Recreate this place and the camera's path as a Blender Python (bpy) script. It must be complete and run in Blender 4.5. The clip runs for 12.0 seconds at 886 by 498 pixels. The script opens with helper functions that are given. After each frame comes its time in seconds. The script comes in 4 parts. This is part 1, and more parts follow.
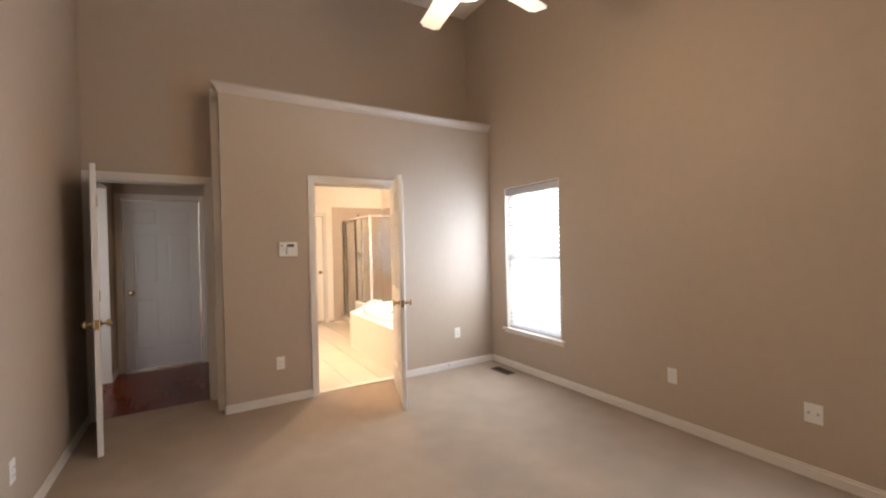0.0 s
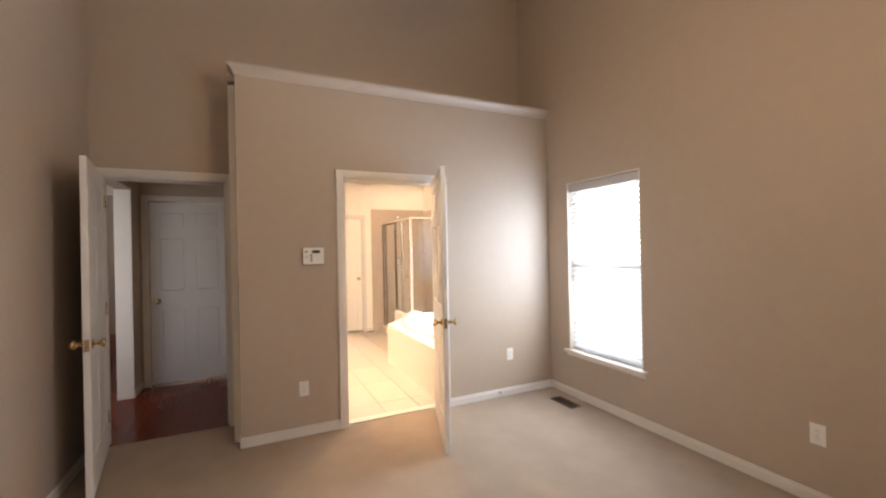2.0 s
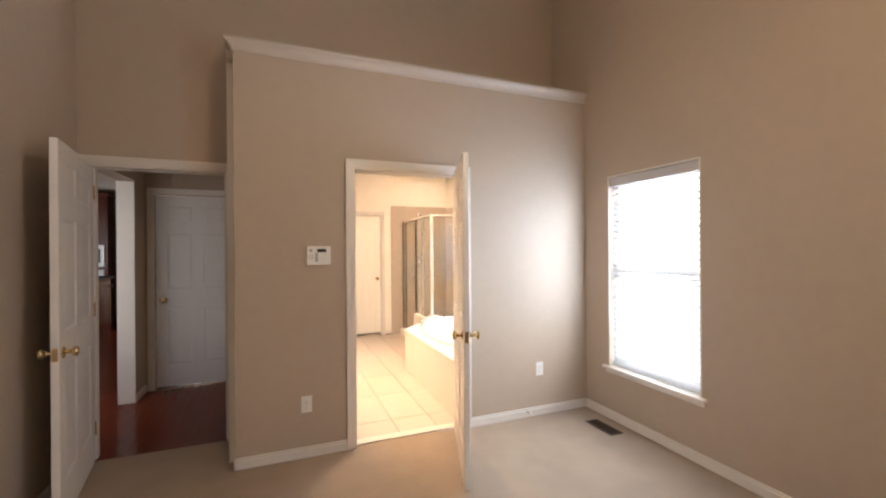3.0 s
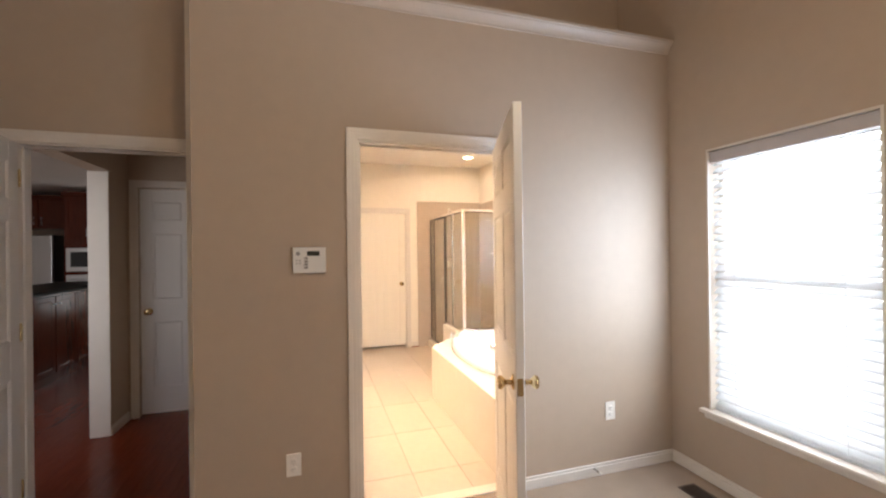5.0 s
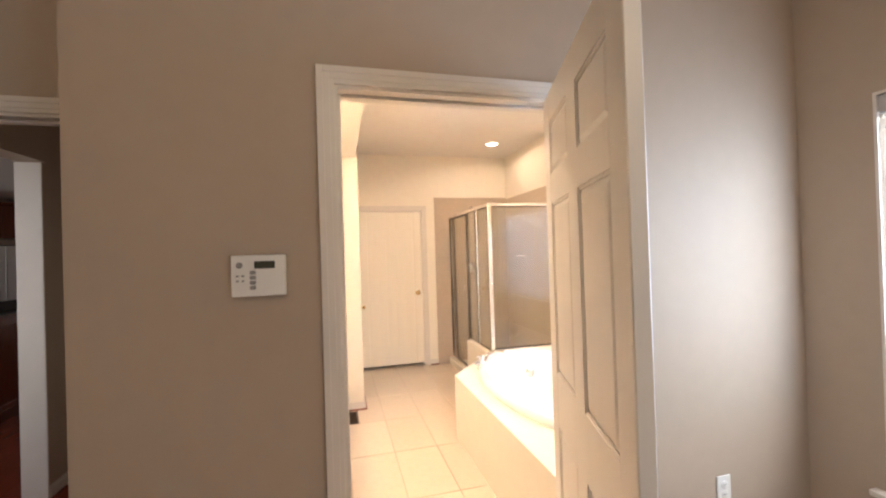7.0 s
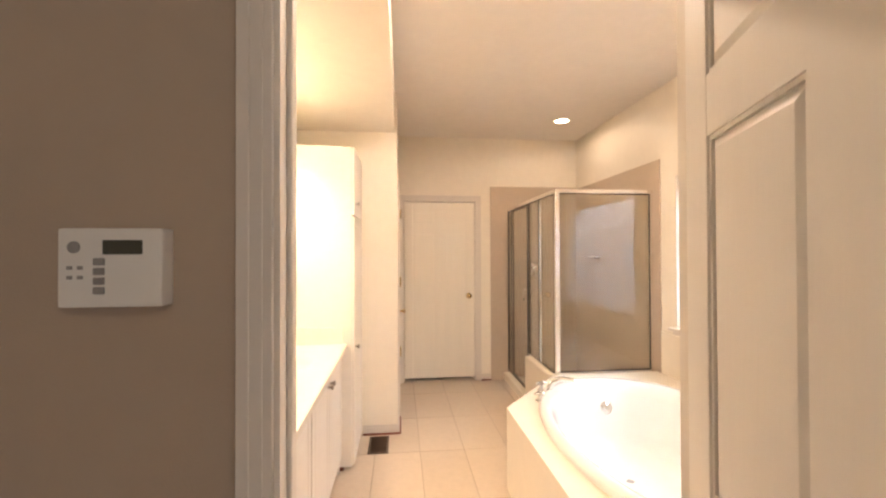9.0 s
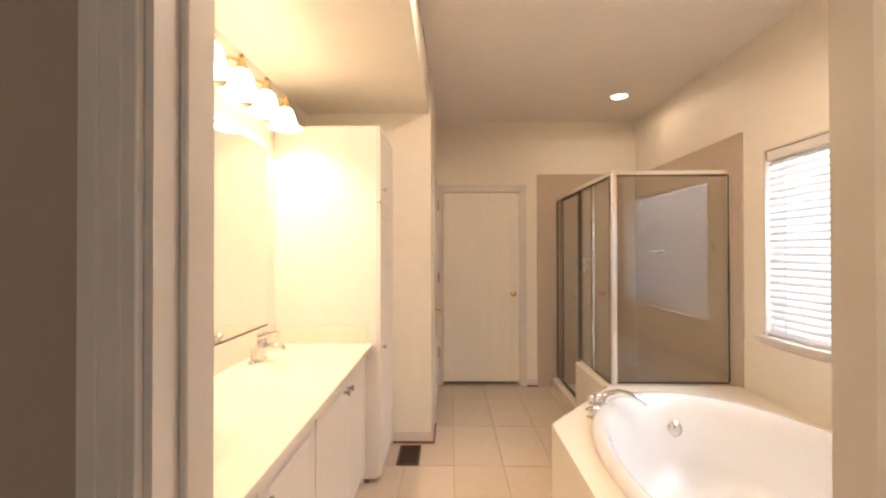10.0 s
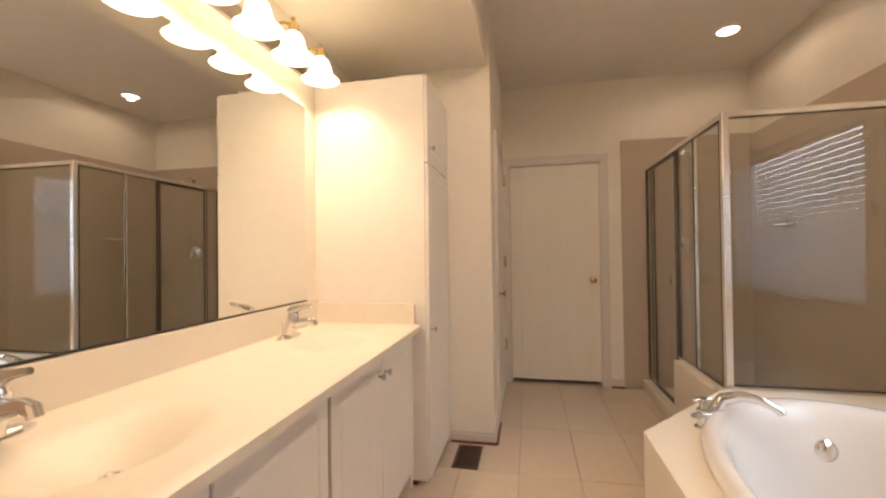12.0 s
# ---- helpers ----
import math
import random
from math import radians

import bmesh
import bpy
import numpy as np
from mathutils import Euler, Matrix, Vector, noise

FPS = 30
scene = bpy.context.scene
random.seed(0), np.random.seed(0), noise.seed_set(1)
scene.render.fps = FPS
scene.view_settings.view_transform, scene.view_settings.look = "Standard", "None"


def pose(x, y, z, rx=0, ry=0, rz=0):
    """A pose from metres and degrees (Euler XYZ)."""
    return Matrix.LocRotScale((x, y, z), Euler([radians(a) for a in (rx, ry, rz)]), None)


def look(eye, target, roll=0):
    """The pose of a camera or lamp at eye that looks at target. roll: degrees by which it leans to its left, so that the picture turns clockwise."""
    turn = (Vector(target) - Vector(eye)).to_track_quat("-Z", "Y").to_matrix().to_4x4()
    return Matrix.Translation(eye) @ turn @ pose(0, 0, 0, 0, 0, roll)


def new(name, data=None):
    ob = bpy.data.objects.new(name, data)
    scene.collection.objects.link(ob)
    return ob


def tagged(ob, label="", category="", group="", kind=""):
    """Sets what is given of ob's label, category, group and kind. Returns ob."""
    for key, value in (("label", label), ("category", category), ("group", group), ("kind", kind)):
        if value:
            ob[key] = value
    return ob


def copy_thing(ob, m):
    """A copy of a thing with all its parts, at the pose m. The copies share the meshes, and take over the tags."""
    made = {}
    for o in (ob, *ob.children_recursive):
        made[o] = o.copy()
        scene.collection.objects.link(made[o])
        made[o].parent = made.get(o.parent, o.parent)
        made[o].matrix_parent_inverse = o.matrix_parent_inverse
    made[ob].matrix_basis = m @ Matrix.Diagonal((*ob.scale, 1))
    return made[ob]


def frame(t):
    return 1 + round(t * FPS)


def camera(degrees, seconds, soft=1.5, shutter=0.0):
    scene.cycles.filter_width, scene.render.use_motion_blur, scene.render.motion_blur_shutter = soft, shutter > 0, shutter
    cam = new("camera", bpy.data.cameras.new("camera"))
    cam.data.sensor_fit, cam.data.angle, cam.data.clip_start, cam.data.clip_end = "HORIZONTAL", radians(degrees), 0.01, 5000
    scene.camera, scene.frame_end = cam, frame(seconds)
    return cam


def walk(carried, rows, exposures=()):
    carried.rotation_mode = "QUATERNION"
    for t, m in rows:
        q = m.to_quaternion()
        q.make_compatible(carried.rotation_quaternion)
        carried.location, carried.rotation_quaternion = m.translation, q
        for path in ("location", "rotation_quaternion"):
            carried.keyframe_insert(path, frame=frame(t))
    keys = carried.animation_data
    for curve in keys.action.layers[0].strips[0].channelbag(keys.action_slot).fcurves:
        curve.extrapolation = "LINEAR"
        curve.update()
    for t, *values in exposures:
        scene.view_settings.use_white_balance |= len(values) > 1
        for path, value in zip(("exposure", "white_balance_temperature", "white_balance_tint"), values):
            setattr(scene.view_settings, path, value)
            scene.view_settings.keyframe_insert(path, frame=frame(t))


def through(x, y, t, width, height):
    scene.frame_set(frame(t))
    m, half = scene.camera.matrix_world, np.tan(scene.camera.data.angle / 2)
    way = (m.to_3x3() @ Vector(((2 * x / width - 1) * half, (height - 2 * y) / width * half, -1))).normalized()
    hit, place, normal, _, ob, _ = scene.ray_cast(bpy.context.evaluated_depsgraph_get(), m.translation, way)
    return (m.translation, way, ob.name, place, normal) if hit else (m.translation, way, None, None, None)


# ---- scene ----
cam = camera(94.5, 12.0, soft=2.2)
PATH = [
    (0, (0.166, -0.121, 1.437), (1.193, 1.595, 1.417), -1.3),
    (0.5, (0.233, 0.011, 1.44), (1.208, 1.757, 1.423), -1.7),
    (1, (0.306, 0.146, 1.45), (1.246, 1.912, 1.44), -1.9),
    (1.5, (0.375, 0.318, 1.459), (1.278, 2.103, 1.452), -1.7),
    (2, (0.454, 0.481, 1.46), (1.294, 2.296, 1.462), -1.2),
    (2.5, (0.544, 0.677, 1.46), (1.337, 2.513, 1.46), -0.7),
    (3, (0.643, 0.861, 1.471), (1.376, 2.722, 1.469), -0.4),
    (5, (0.923, 1.667, 1.475), (1.514, 3.577, 1.478), -0.7),
    (5.5, (0.981, 1.858, 1.477), (1.535, 3.78, 1.484), -1.0),
    (6, (1.033, 2.078, 1.48), (1.572, 4.004, 1.485), -1.4),
    (6.5, (1.086, 2.255, 1.486), (1.604, 4.186, 1.499), -1.6),
    (7, (1.135, 2.463, 1.485), (1.636, 4.399, 1.501), -1.8),
    (9, (1.368, 3.149, 1.451), (1.577, 5.138, 1.472), -0.2),
    (9.5, (1.426, 3.323, 1.435), (1.527, 5.321, 1.446), 0.0),
    (10, (1.486, 3.463, 1.401), (1.453, 5.462, 1.417), -0.1),
    (10.5, (1.52, 3.579, 1.356), (1.376, 5.573, 1.379), -0.3),
    (11, (1.546, 3.685, 1.308), (1.303, 5.67, 1.333), -0.6),
    (11.5, (1.553, 3.779, 1.254), (1.22, 5.751, 1.281), -0.6),
    (12, (1.577, 3.851, 1.223), (1.169, 5.809, 1.245), -0.7),
]
EXPOSURES = [(0.0, 0.36), (2.5, 0.40), (5.5, 0.22), (7.0, 0.12), (9.0, -0.25), (9.5, -0.42), (10.5, -0.98), (12.0, -1.2)]
walk(cam, [(t, look(eye, target, roll)) for t, eye, target, roll in PATH], EXPOSURES)

# ---- light ----
world = bpy.data.worlds.new("world")
scene.world = world
world.use_nodes = True
wn = world.node_tree.nodes
sky = wn.new("ShaderNodeTexSky")
sky.sky_type, sky.sun_disc = "NISHITA", False
sky.sun_elevation, sky.sun_rotation = radians(35), radians(100)
wn["Background"].inputs["Strength"].default_value = 0.12
world.node_tree.links.new(sky.outputs["Color"], wn["Background"].inputs["Color"])

sun = new("sun", bpy.data.lights.new("sun", "SUN"))
sun.data.energy, sun.data.angle, sun.data.color = 0.8, radians(15), (1, 0.96, 0.9)
sun.matrix_world = look((8, -2, 6), (0, 0, 0))


def window_light(name, eye, target, wide, high, watts, colour):
    lamp = new(name, bpy.data.lights.new(name, "AREA"))
    lamp.data.shape, lamp.data.size, lamp.data.size_y = "RECTANGLE", wide, high
    lamp.data.energy, lamp.data.color = watts, colour
    lamp.matrix_world = look(eye, target)
    return lamp


def bulb(name, place, watts, colour, radius):
    lamp = new(name, bpy.data.lights.new(name, "POINT"))
    lamp.data.energy, lamp.data.color, lamp.data.shadow_soft_size = watts, colour, radius
    lamp.location = place
    return lamp


DAY, WARM, FAN_WARM = (0.61, 0.765, 1.0), (1.0, 0.72, 0.495), (1.0, 0.79, 0.55)
BATH_OUT = 3.595
for window_y, watts in ((3.21, 27), (0.06, 29)):
    window_light("sky_bedroom", (3.281, window_y, 1.44), (0, window_y, 1.44), 0.80, 1.08, watts, DAY)
window_light("sky_bathroom", (BATH_OUT, 5.285, 1.458), (0, 5.285, 1.458), 1.46, 1.12, 46, DAY)
window_light("sky_kitchen", (-0.66, 10.3, 1.4), (-3, 10.3, 1.2), 1.2, 1.8, 10, (0.92, 0.95, 1.0))
# unseen openings: inferred daylight on the hall door, and fill added for the refrigerator
for window_x, watts in ((-1.6, 9.5), (-3.6, 14)):
    window_light("fill_breakfast", (window_x, 4.36, 1.4), (window_x, 8, 1.3), 1.4, 1.7, watts, (1.0, 0.94, 0.96))
bulb("fan_bulb", (1.385, 1.60, 2.62), 34, FAN_WARM, 0.09)
LAMP_YS = (5.71, 5.47, 5.23, 4.99)
for lamp_y in LAMP_YS:
    bulb("vanity_bulb", (0.58, lamp_y, 2.150), 24, WARM, 0.025)
# first is the shower can; second is unseen, added to brighten the closet end
CAN_AND_FILL = ((2.974, 7.068), (1.95, 4.95))
for (cx, cy), watts in zip(CAN_AND_FILL, (16, 165)):
    can_lamp = new("can_lamp", bpy.data.lights.new("can_lamp", "SPOT"))
    can_lamp.data.energy, can_lamp.data.color, can_lamp.data.spot_size = watts, (1.0, 0.76, 0.57), radians(174)
    can_lamp.data.spot_blend, can_lamp.data.shadow_soft_size = 0.35, 0.03
    can_lamp.location = (cx, cy, 2.757)

# ---- materials ----


def material(name, colour, rough=0.5, metal=0.0, vary=0.06, grain=8.0, bump=0.0, bump_scale=60.0, spread=0.0, coat=0.0, emit=None, power=0.0, stretch=(1, 1, 1), fine_ratio=2.5):
    """Principled surface with two scales of variation, fine relief, and optional change from object to object."""
    m = bpy.data.materials.new(name)
    m.use_nodes = True
    nt = m.node_tree
    b = nt.nodes["Principled BSDF"]
    b.inputs["Metallic"].default_value = metal
    b.inputs["Coat Weight"].default_value = coat
    tc = nt.nodes.new("ShaderNodeTexCoord")
    mp = nt.nodes.new("ShaderNodeMapping")
    mp.inputs["Scale"].default_value = stretch
    nt.links.new(tc.outputs["Object"], mp.inputs["Vector"])
    big = nt.nodes.new("ShaderNodeTexNoise")
    big.inputs["Scale"].default_value, big.inputs["Detail"].default_value = grain * 0.15, 3
    fine = nt.nodes.new("ShaderNodeTexNoise")
    fine.inputs["Scale"].default_value, fine.inputs["Detail"].default_value = grain * fine_ratio, 4
    nt.links.new(mp.outputs["Vector"], big.inputs["Vector"])
    nt.links.new(mp.outputs["Vector"], fine.inputs["Vector"])
    add = nt.nodes.new("ShaderNodeMath")
    add.operation = "ADD"
    nt.links.new(big.outputs["Fac"], add.inputs[0])
    nt.links.new(fine.outputs["Fac"], add.inputs[1])
    shift = nt.nodes.new("ShaderNodeMapRange")
    shift.inputs["From Min"].default_value, shift.inputs["From Max"].default_value = 0.6, 1.4
    shift.inputs["To Min"].default_value, shift.inputs["To Max"].default_value = 1 - vary, 1 + vary
    nt.links.new(add.outputs[0], shift.inputs["Value"])
    value = shift.outputs["Result"]
    if spread:
        info = nt.nodes.new("ShaderNodeObjectInfo")
        rnd = nt.nodes.new("ShaderNodeMapRange")
        rnd.inputs["To Min"].default_value, rnd.inputs["To Max"].default_value = 1 - spread, 1 + spread
        nt.links.new(info.outputs["Random"], rnd.inputs["Value"])
        mul = nt.nodes.new("ShaderNodeMath")
        mul.operation = "MULTIPLY"
        nt.links.new(value, mul.inputs[0])
        nt.links.new(rnd.outputs["Result"], mul.inputs[1])
        value = mul.outputs[0]
    hsv = nt.nodes.new("ShaderNodeHueSaturation")
    hsv.inputs["Color"].default_value = (*colour, 1)
    nt.links.new(value, hsv.inputs["Value"])
    nt.links.new(hsv.outputs["Color"], b.inputs["Base Color"])
    rr = nt.nodes.new("ShaderNodeMapRange")
    rr.inputs["To Min"].default_value, rr.inputs["To Max"].default_value = max(rough - 0.06, 0.01), min(rough + 0.06, 1)
    nt.links.new(big.outputs["Fac"], rr.inputs["Value"])
    nt.links.new(rr.outputs["Result"], b.inputs["Roughness"])
    if bump:
        rel = nt.nodes.new("ShaderNodeTexNoise")
        rel.inputs["Scale"].default_value, rel.inputs["Detail"].default_value = bump_scale, 3
        nt.links.new(mp.outputs["Vector"], rel.inputs["Vector"])
        bp = nt.nodes.new("ShaderNodeBump")
        bp.inputs["Strength"].default_value, bp.inputs["Distance"].default_value = bump, 0.004
        nt.links.new(rel.outputs["Fac"], bp.inputs["Height"])
        nt.links.new(bp.outputs["Normal"], b.inputs["Normal"])
    if emit:
        b.inputs["Emission Color"].default_value = (*emit, 1)
        b.inputs["Emission Strength"].default_value = power
    return m


def glass(name, tint=(1, 1, 1), rough=0.0, gloss_least=0.045):
    """Thin clear pane: straight-through light with a mirror gloss by Fresnel."""
    m = bpy.data.materials.new(name)
    m.use_nodes = True
    nt = m.node_tree
    nt.nodes.clear()
    out = nt.nodes.new("ShaderNodeOutputMaterial")
    mix = nt.nodes.new("ShaderNodeMixShader")
    clear = nt.nodes.new("ShaderNodeBsdfTransparent")
    clear.inputs["Color"].default_value = (*tint, 1)
    gloss = nt.nodes.new("ShaderNodeBsdfGlossy")
    gloss.inputs["Roughness"].default_value = rough
    face = nt.nodes.new("ShaderNodeLayerWeight")
    face.inputs["Blend"].default_value = 0.5
    power = nt.nodes.new("ShaderNodeMath")
    power.operation = "POWER"
    power.inputs[1].default_value = 5
    ramp = nt.nodes.new("ShaderNodeMapRange")
    ramp.inputs["To Min"].default_value, ramp.inputs["To Max"].default_value = gloss_least, 0.8
    nt.links.new(face.outputs["Facing"], power.inputs[0])
    nt.links.new(power.outputs[0], ramp.inputs["Value"])
    nt.links.new(ramp.outputs["Result"], mix.inputs[0])
    nt.links.new(clear.outputs[0], mix.inputs[1])
    nt.links.new(gloss.outputs[0], mix.inputs[2])
    nt.links.new(mix.outputs[0], out.inputs["Surface"])
    return m


WALL = material("tan_wall_paint", (0.462, 0.363, 0.274), 0.6, vary=0.035, grain=5, bump=0.12, bump_scale=220)
BATH_WALL = material("cream_wall_paint", (0.87, 0.80, 0.69), 0.5, vary=0.03, grain=5, bump=0.12, bump_scale=220)
CEIL = material("ceiling_paint", (0.84, 0.78, 0.71), 0.8, vary=0.03, grain=5, bump=0.15, bump_scale=160)
TRIM = material("white_trim_paint", (0.73, 0.67, 0.60), 0.35, vary=0.03, grain=6, bump=0.04, bump_scale=90)
DOOR = material("white_door_paint", (0.76, 0.72, 0.67), 0.38, vary=0.03, grain=6, bump=0.06, bump_scale=120, stretch=(1, 1, 0.1))
BATH_DOOR = material("cream_door_paint", (0.85, 0.79, 0.69), 0.38, vary=0.03, grain=6, bump=0.05, bump_scale=120, stretch=(1, 1, 0.1))
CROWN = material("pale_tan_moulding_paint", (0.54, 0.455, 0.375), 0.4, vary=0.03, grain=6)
CARPET = material("beige_carpet", (0.365, 0.276, 0.202), 0.95, vary=0.12, grain=30, fine_ratio=8, bump=0.35, bump_scale=500)
CHERRY = material("cherry_plank", (0.13, 0.023, 0.009), 0.22, vary=0.25, grain=20, bump=0.05, bump_scale=60, spread=0.25, stretch=(1, 0.1, 1))
CHERRY_CAB = material("cherry_cabinet", (0.11, 0.020, 0.009), 0.2, vary=0.25, grain=16, stretch=(1, 1, 0.1))
TILE = material("floor_tile", (0.66, 0.55, 0.44), 0.3, vary=0.06, grain=9, bump=0.03, bump_scale=30, spread=0.05)
GROUT = material("grout", (0.49, 0.39, 0.30), 0.9, vary=0.1, grain=30)
SHOWER_TILE = material("tan_shower_surround", (0.52, 0.42, 0.325), 0.3, vary=0.05, grain=7, bump=0.02, bump_scale=20)
MARBLE = material("cream_cultured_marble", (0.82, 0.75, 0.64), 0.4, vary=0.03, grain=4, coat=0.06)
TUB = material("white_acrylic", (0.82, 0.80, 0.78), 0.10, vary=0.015, grain=4, coat=0.4)
LAMINATE = material("white_cabinet", (0.82, 0.77, 0.71), 0.4, vary=0.03, grain=6, bump=0.03, bump_scale=90)
# near-black brown that paints shade into gaps and openings
SHADED_GAP = material("shaded_gap", (0.05, 0.035, 0.025), 0.8)
TOE = material("cherry_shoe_moulding", (0.20, 0.06, 0.03), 0.4, vary=0.2, grain=18)
CHROME = material("chrome", (0.82, 0.82, 0.82), 0.08, 1.0, vary=0.02)
FRAME = material("bright_aluminium", (0.90, 0.89, 0.87), 0.24, 1.0, vary=0.04, stretch=(1, 1, 0.05))
GASKET = material("dark_gasket", (0.05, 0.04, 0.035), 0.5)
BRASS = material("polished_brass", (0.70, 0.53, 0.28), 0.16, 1.0, vary=0.06, grain=30)
NICKEL = material("brushed_nickel", (0.46, 0.42, 0.37), 0.3, 1.0, vary=0.06, grain=30)
STEEL = material("stainless_steel", (0.62, 0.62, 0.62), 0.36, 1.0, vary=0.04, stretch=(1, 1, 0.05))
BLACK = material("black_plastic", (0.02, 0.02, 0.022), 0.3)
PLASTIC = material("white_plastic", (0.80, 0.77, 0.72), 0.4, vary=0.02)
KEY = material("grey_key", (0.30, 0.28, 0.26), 0.5)
LCD = material("dark_display", (0.06, 0.06, 0.045), 0.2)


def slat_material(name, through):
    """White painted slat that lets a share of the daylight behind it glow through."""
    m = material(name, (0.82, 0.82, 0.82), 0.45, vary=0.02)
    nt = m.node_tree
    thin = nt.nodes.new("ShaderNodeBsdfTranslucent")
    thin.inputs["Color"].default_value = (0.8, 0.82, 0.85, 1)
    blend = nt.nodes.new("ShaderNodeMixShader")
    blend.inputs[0].default_value = through
    nt.links.new(nt.nodes["Principled BSDF"].outputs[0], blend.inputs[1])
    nt.links.new(thin.outputs[0], blend.inputs[2])
    nt.links.new(blend.outputs[0], nt.nodes["Material Output"].inputs["Surface"])
    return m


SLAT = slat_material("white_blind_slat", 0.12)
# lit copy of the same slat, passing more daylight so bedroom blinds turn white
BRIGHT_SLAT = slat_material("bright_white_blind_slat", 0.6)
# white valance whose unlit room side is painted as a grey base
SHADED_VALANCE = material("shaded_white_valance", (0.50, 0.46, 0.45), 0.5, vary=0.03)
VENT = material("brown_register", (0.10, 0.065, 0.045), 0.5, 0.3, vary=0.1)
MIRROR = material("mirror_silver", (0.90, 0.91, 0.89), 0.0, 1.0, vary=0.0)
MIRROR.node_tree.nodes["Principled BSDF"].inputs["Roughness"].default_value = 0.0
for link in list(MIRROR.node_tree.nodes["Principled BSDF"].inputs["Roughness"].links):
    MIRROR.node_tree.links.remove(link)
SHADE = material("frosted_shade", (0.9, 0.85, 0.75), 0.4, emit=(1.0, 0.80, 0.53), power=13)
FAN_BOWL = material("fan_light_bowl", (0.9, 0.88, 0.84), 0.3, emit=(1.0, 0.9, 0.78), power=5)
CAN_GLOW = material("can_lens", (0.9, 0.88, 0.84), 0.4, emit=(1.0, 0.88, 0.70), power=10)
BLADE = material("white_fan_blade", (0.76, 0.71, 0.62), 0.4, vary=0.05, stretch=(0.1, 1, 1))
GRANITE = material("black_granite", (0.012, 0.011, 0.010), 0.55, vary=0.3, grain=60)
for dull, level in ((CHERRY, 0.15), (GRANITE, 0.12)):
    dull.node_tree.nodes["Principled BSDF"].inputs["Specular IOR Level"].default_value = level
PANE = glass("clear_glass")
SHOWER_GLASS = glass("shower_glass", (0.96, 0.97, 0.95), 0.0, 0.07)
SKY_GLOW = material("pale_daylight", (0.8, 0.85, 0.9), 0.9, emit=(0.90, 0.95, 1.0), power=5.5)
# aluminium frame sides: the dark room they mirror is put into the colour
DARK_REFLECTION = material("dark_reflection_metal", (0.16, 0.13, 0.10), 0.3, 0.8, vary=0.05)
GRASS = material("grass_ground", (0.08, 0.11, 0.05), 0.9, vary=0.4, grain=3)

# ---- mesh helpers ----


def box(bm, x0, x1, y0, y1, z0, z1, bevel=0.0, seg=1):
    m = Matrix.Translation(((x0 + x1) / 2, (y0 + y1) / 2, (z0 + z1) / 2)) @ Matrix.Diagonal((x1 - x0, y1 - y0, z1 - z0, 1))
    made = bmesh.ops.create_cube(bm, size=1, matrix=m)["verts"]
    if bevel:
        edges = list({e for v in made for e in v.link_edges})
        bmesh.ops.bevel(bm, geom=edges, offset=bevel, segments=seg, affect="EDGES", profile=0.7)
    return bm


def lathe(bm, profile, m=None, seg=20, squash=1.0):
    """Turn a profile of (radius, height) round the z axis, then place it by m."""
    m = m or Matrix()
    rings = []
    for r, z in profile:
        rings.append([bm.verts.new(m @ Vector((r * math.cos(a), squash * r * math.sin(a), z))) for a in (2 * math.pi * k / seg for k in range(seg))])
    for low, high in zip(rings, rings[1:]):
        for k in range(seg):
            bm.faces.new((low[k], low[(k + 1) % seg], high[(k + 1) % seg], high[k]))
    if profile[0][0] > 1e-4:
        bm.faces.new(list(reversed(rings[0])))
    if profile[-1][0] > 1e-4:
        bm.faces.new(rings[-1])
    return bm


def tube(bm, points, radii, seg=10):
    """A bent round bar through points, with a radius at each."""
    pts = [Vector(p) for p in points]
    rings = []
    for n, p in enumerate(pts):
        way = (pts[min(n + 1, len(pts) - 1)] - pts[max(n - 1, 0)]).normalized()
        q = way.to_track_quat("Z", "Y")
        rings.append([bm.verts.new(p + q @ Vector((radii[n] * math.cos(a), radii[n] * math.sin(a), 0))) for a in (2 * math.pi * k / seg for k in range(seg))])
    for low, high in zip(rings, rings[1:]):
        for k in range(seg):
            bm.faces.new((low[k], low[(k + 1) % seg], high[(k + 1) % seg], high[k]))
    bm.faces.new(list(reversed(rings[0])))
    bm.faces.new(rings[-1])
    return bm


def mesh_object(name, bm, mat, smooth=False):
    bmesh.ops.recalc_face_normals(bm, faces=bm.faces)
    data = bpy.data.meshes.new(name)
    bm.to_mesh(data)
    bm.free()
    data.materials.append(mat)
    if smooth:
        data.polygons.foreach_set("use_smooth", [True] * len(data.polygons))
        data.set_sharp_from_angle(angle=radians(40))
    return new(name, data)


def part(name, bm, mat, parent, label="", smooth=False):
    ob = mesh_object(name, bm, mat, smooth)
    ob.parent = parent
    return tagged(ob, label)


def thing(name, m, label, category, group="", kind=""):
    ob = new(name)
    ob.empty_display_size = 0.1
    ob.matrix_world = m
    return tagged(ob, label, category, group, kind)


def structure(name, bm, mat, label, category, smooth=False):
    return tagged(mesh_object(name, bm, mat, smooth), label, category, kind="structure")


def bx(*a, **k):
    return box(bmesh.new(), *a, **k)


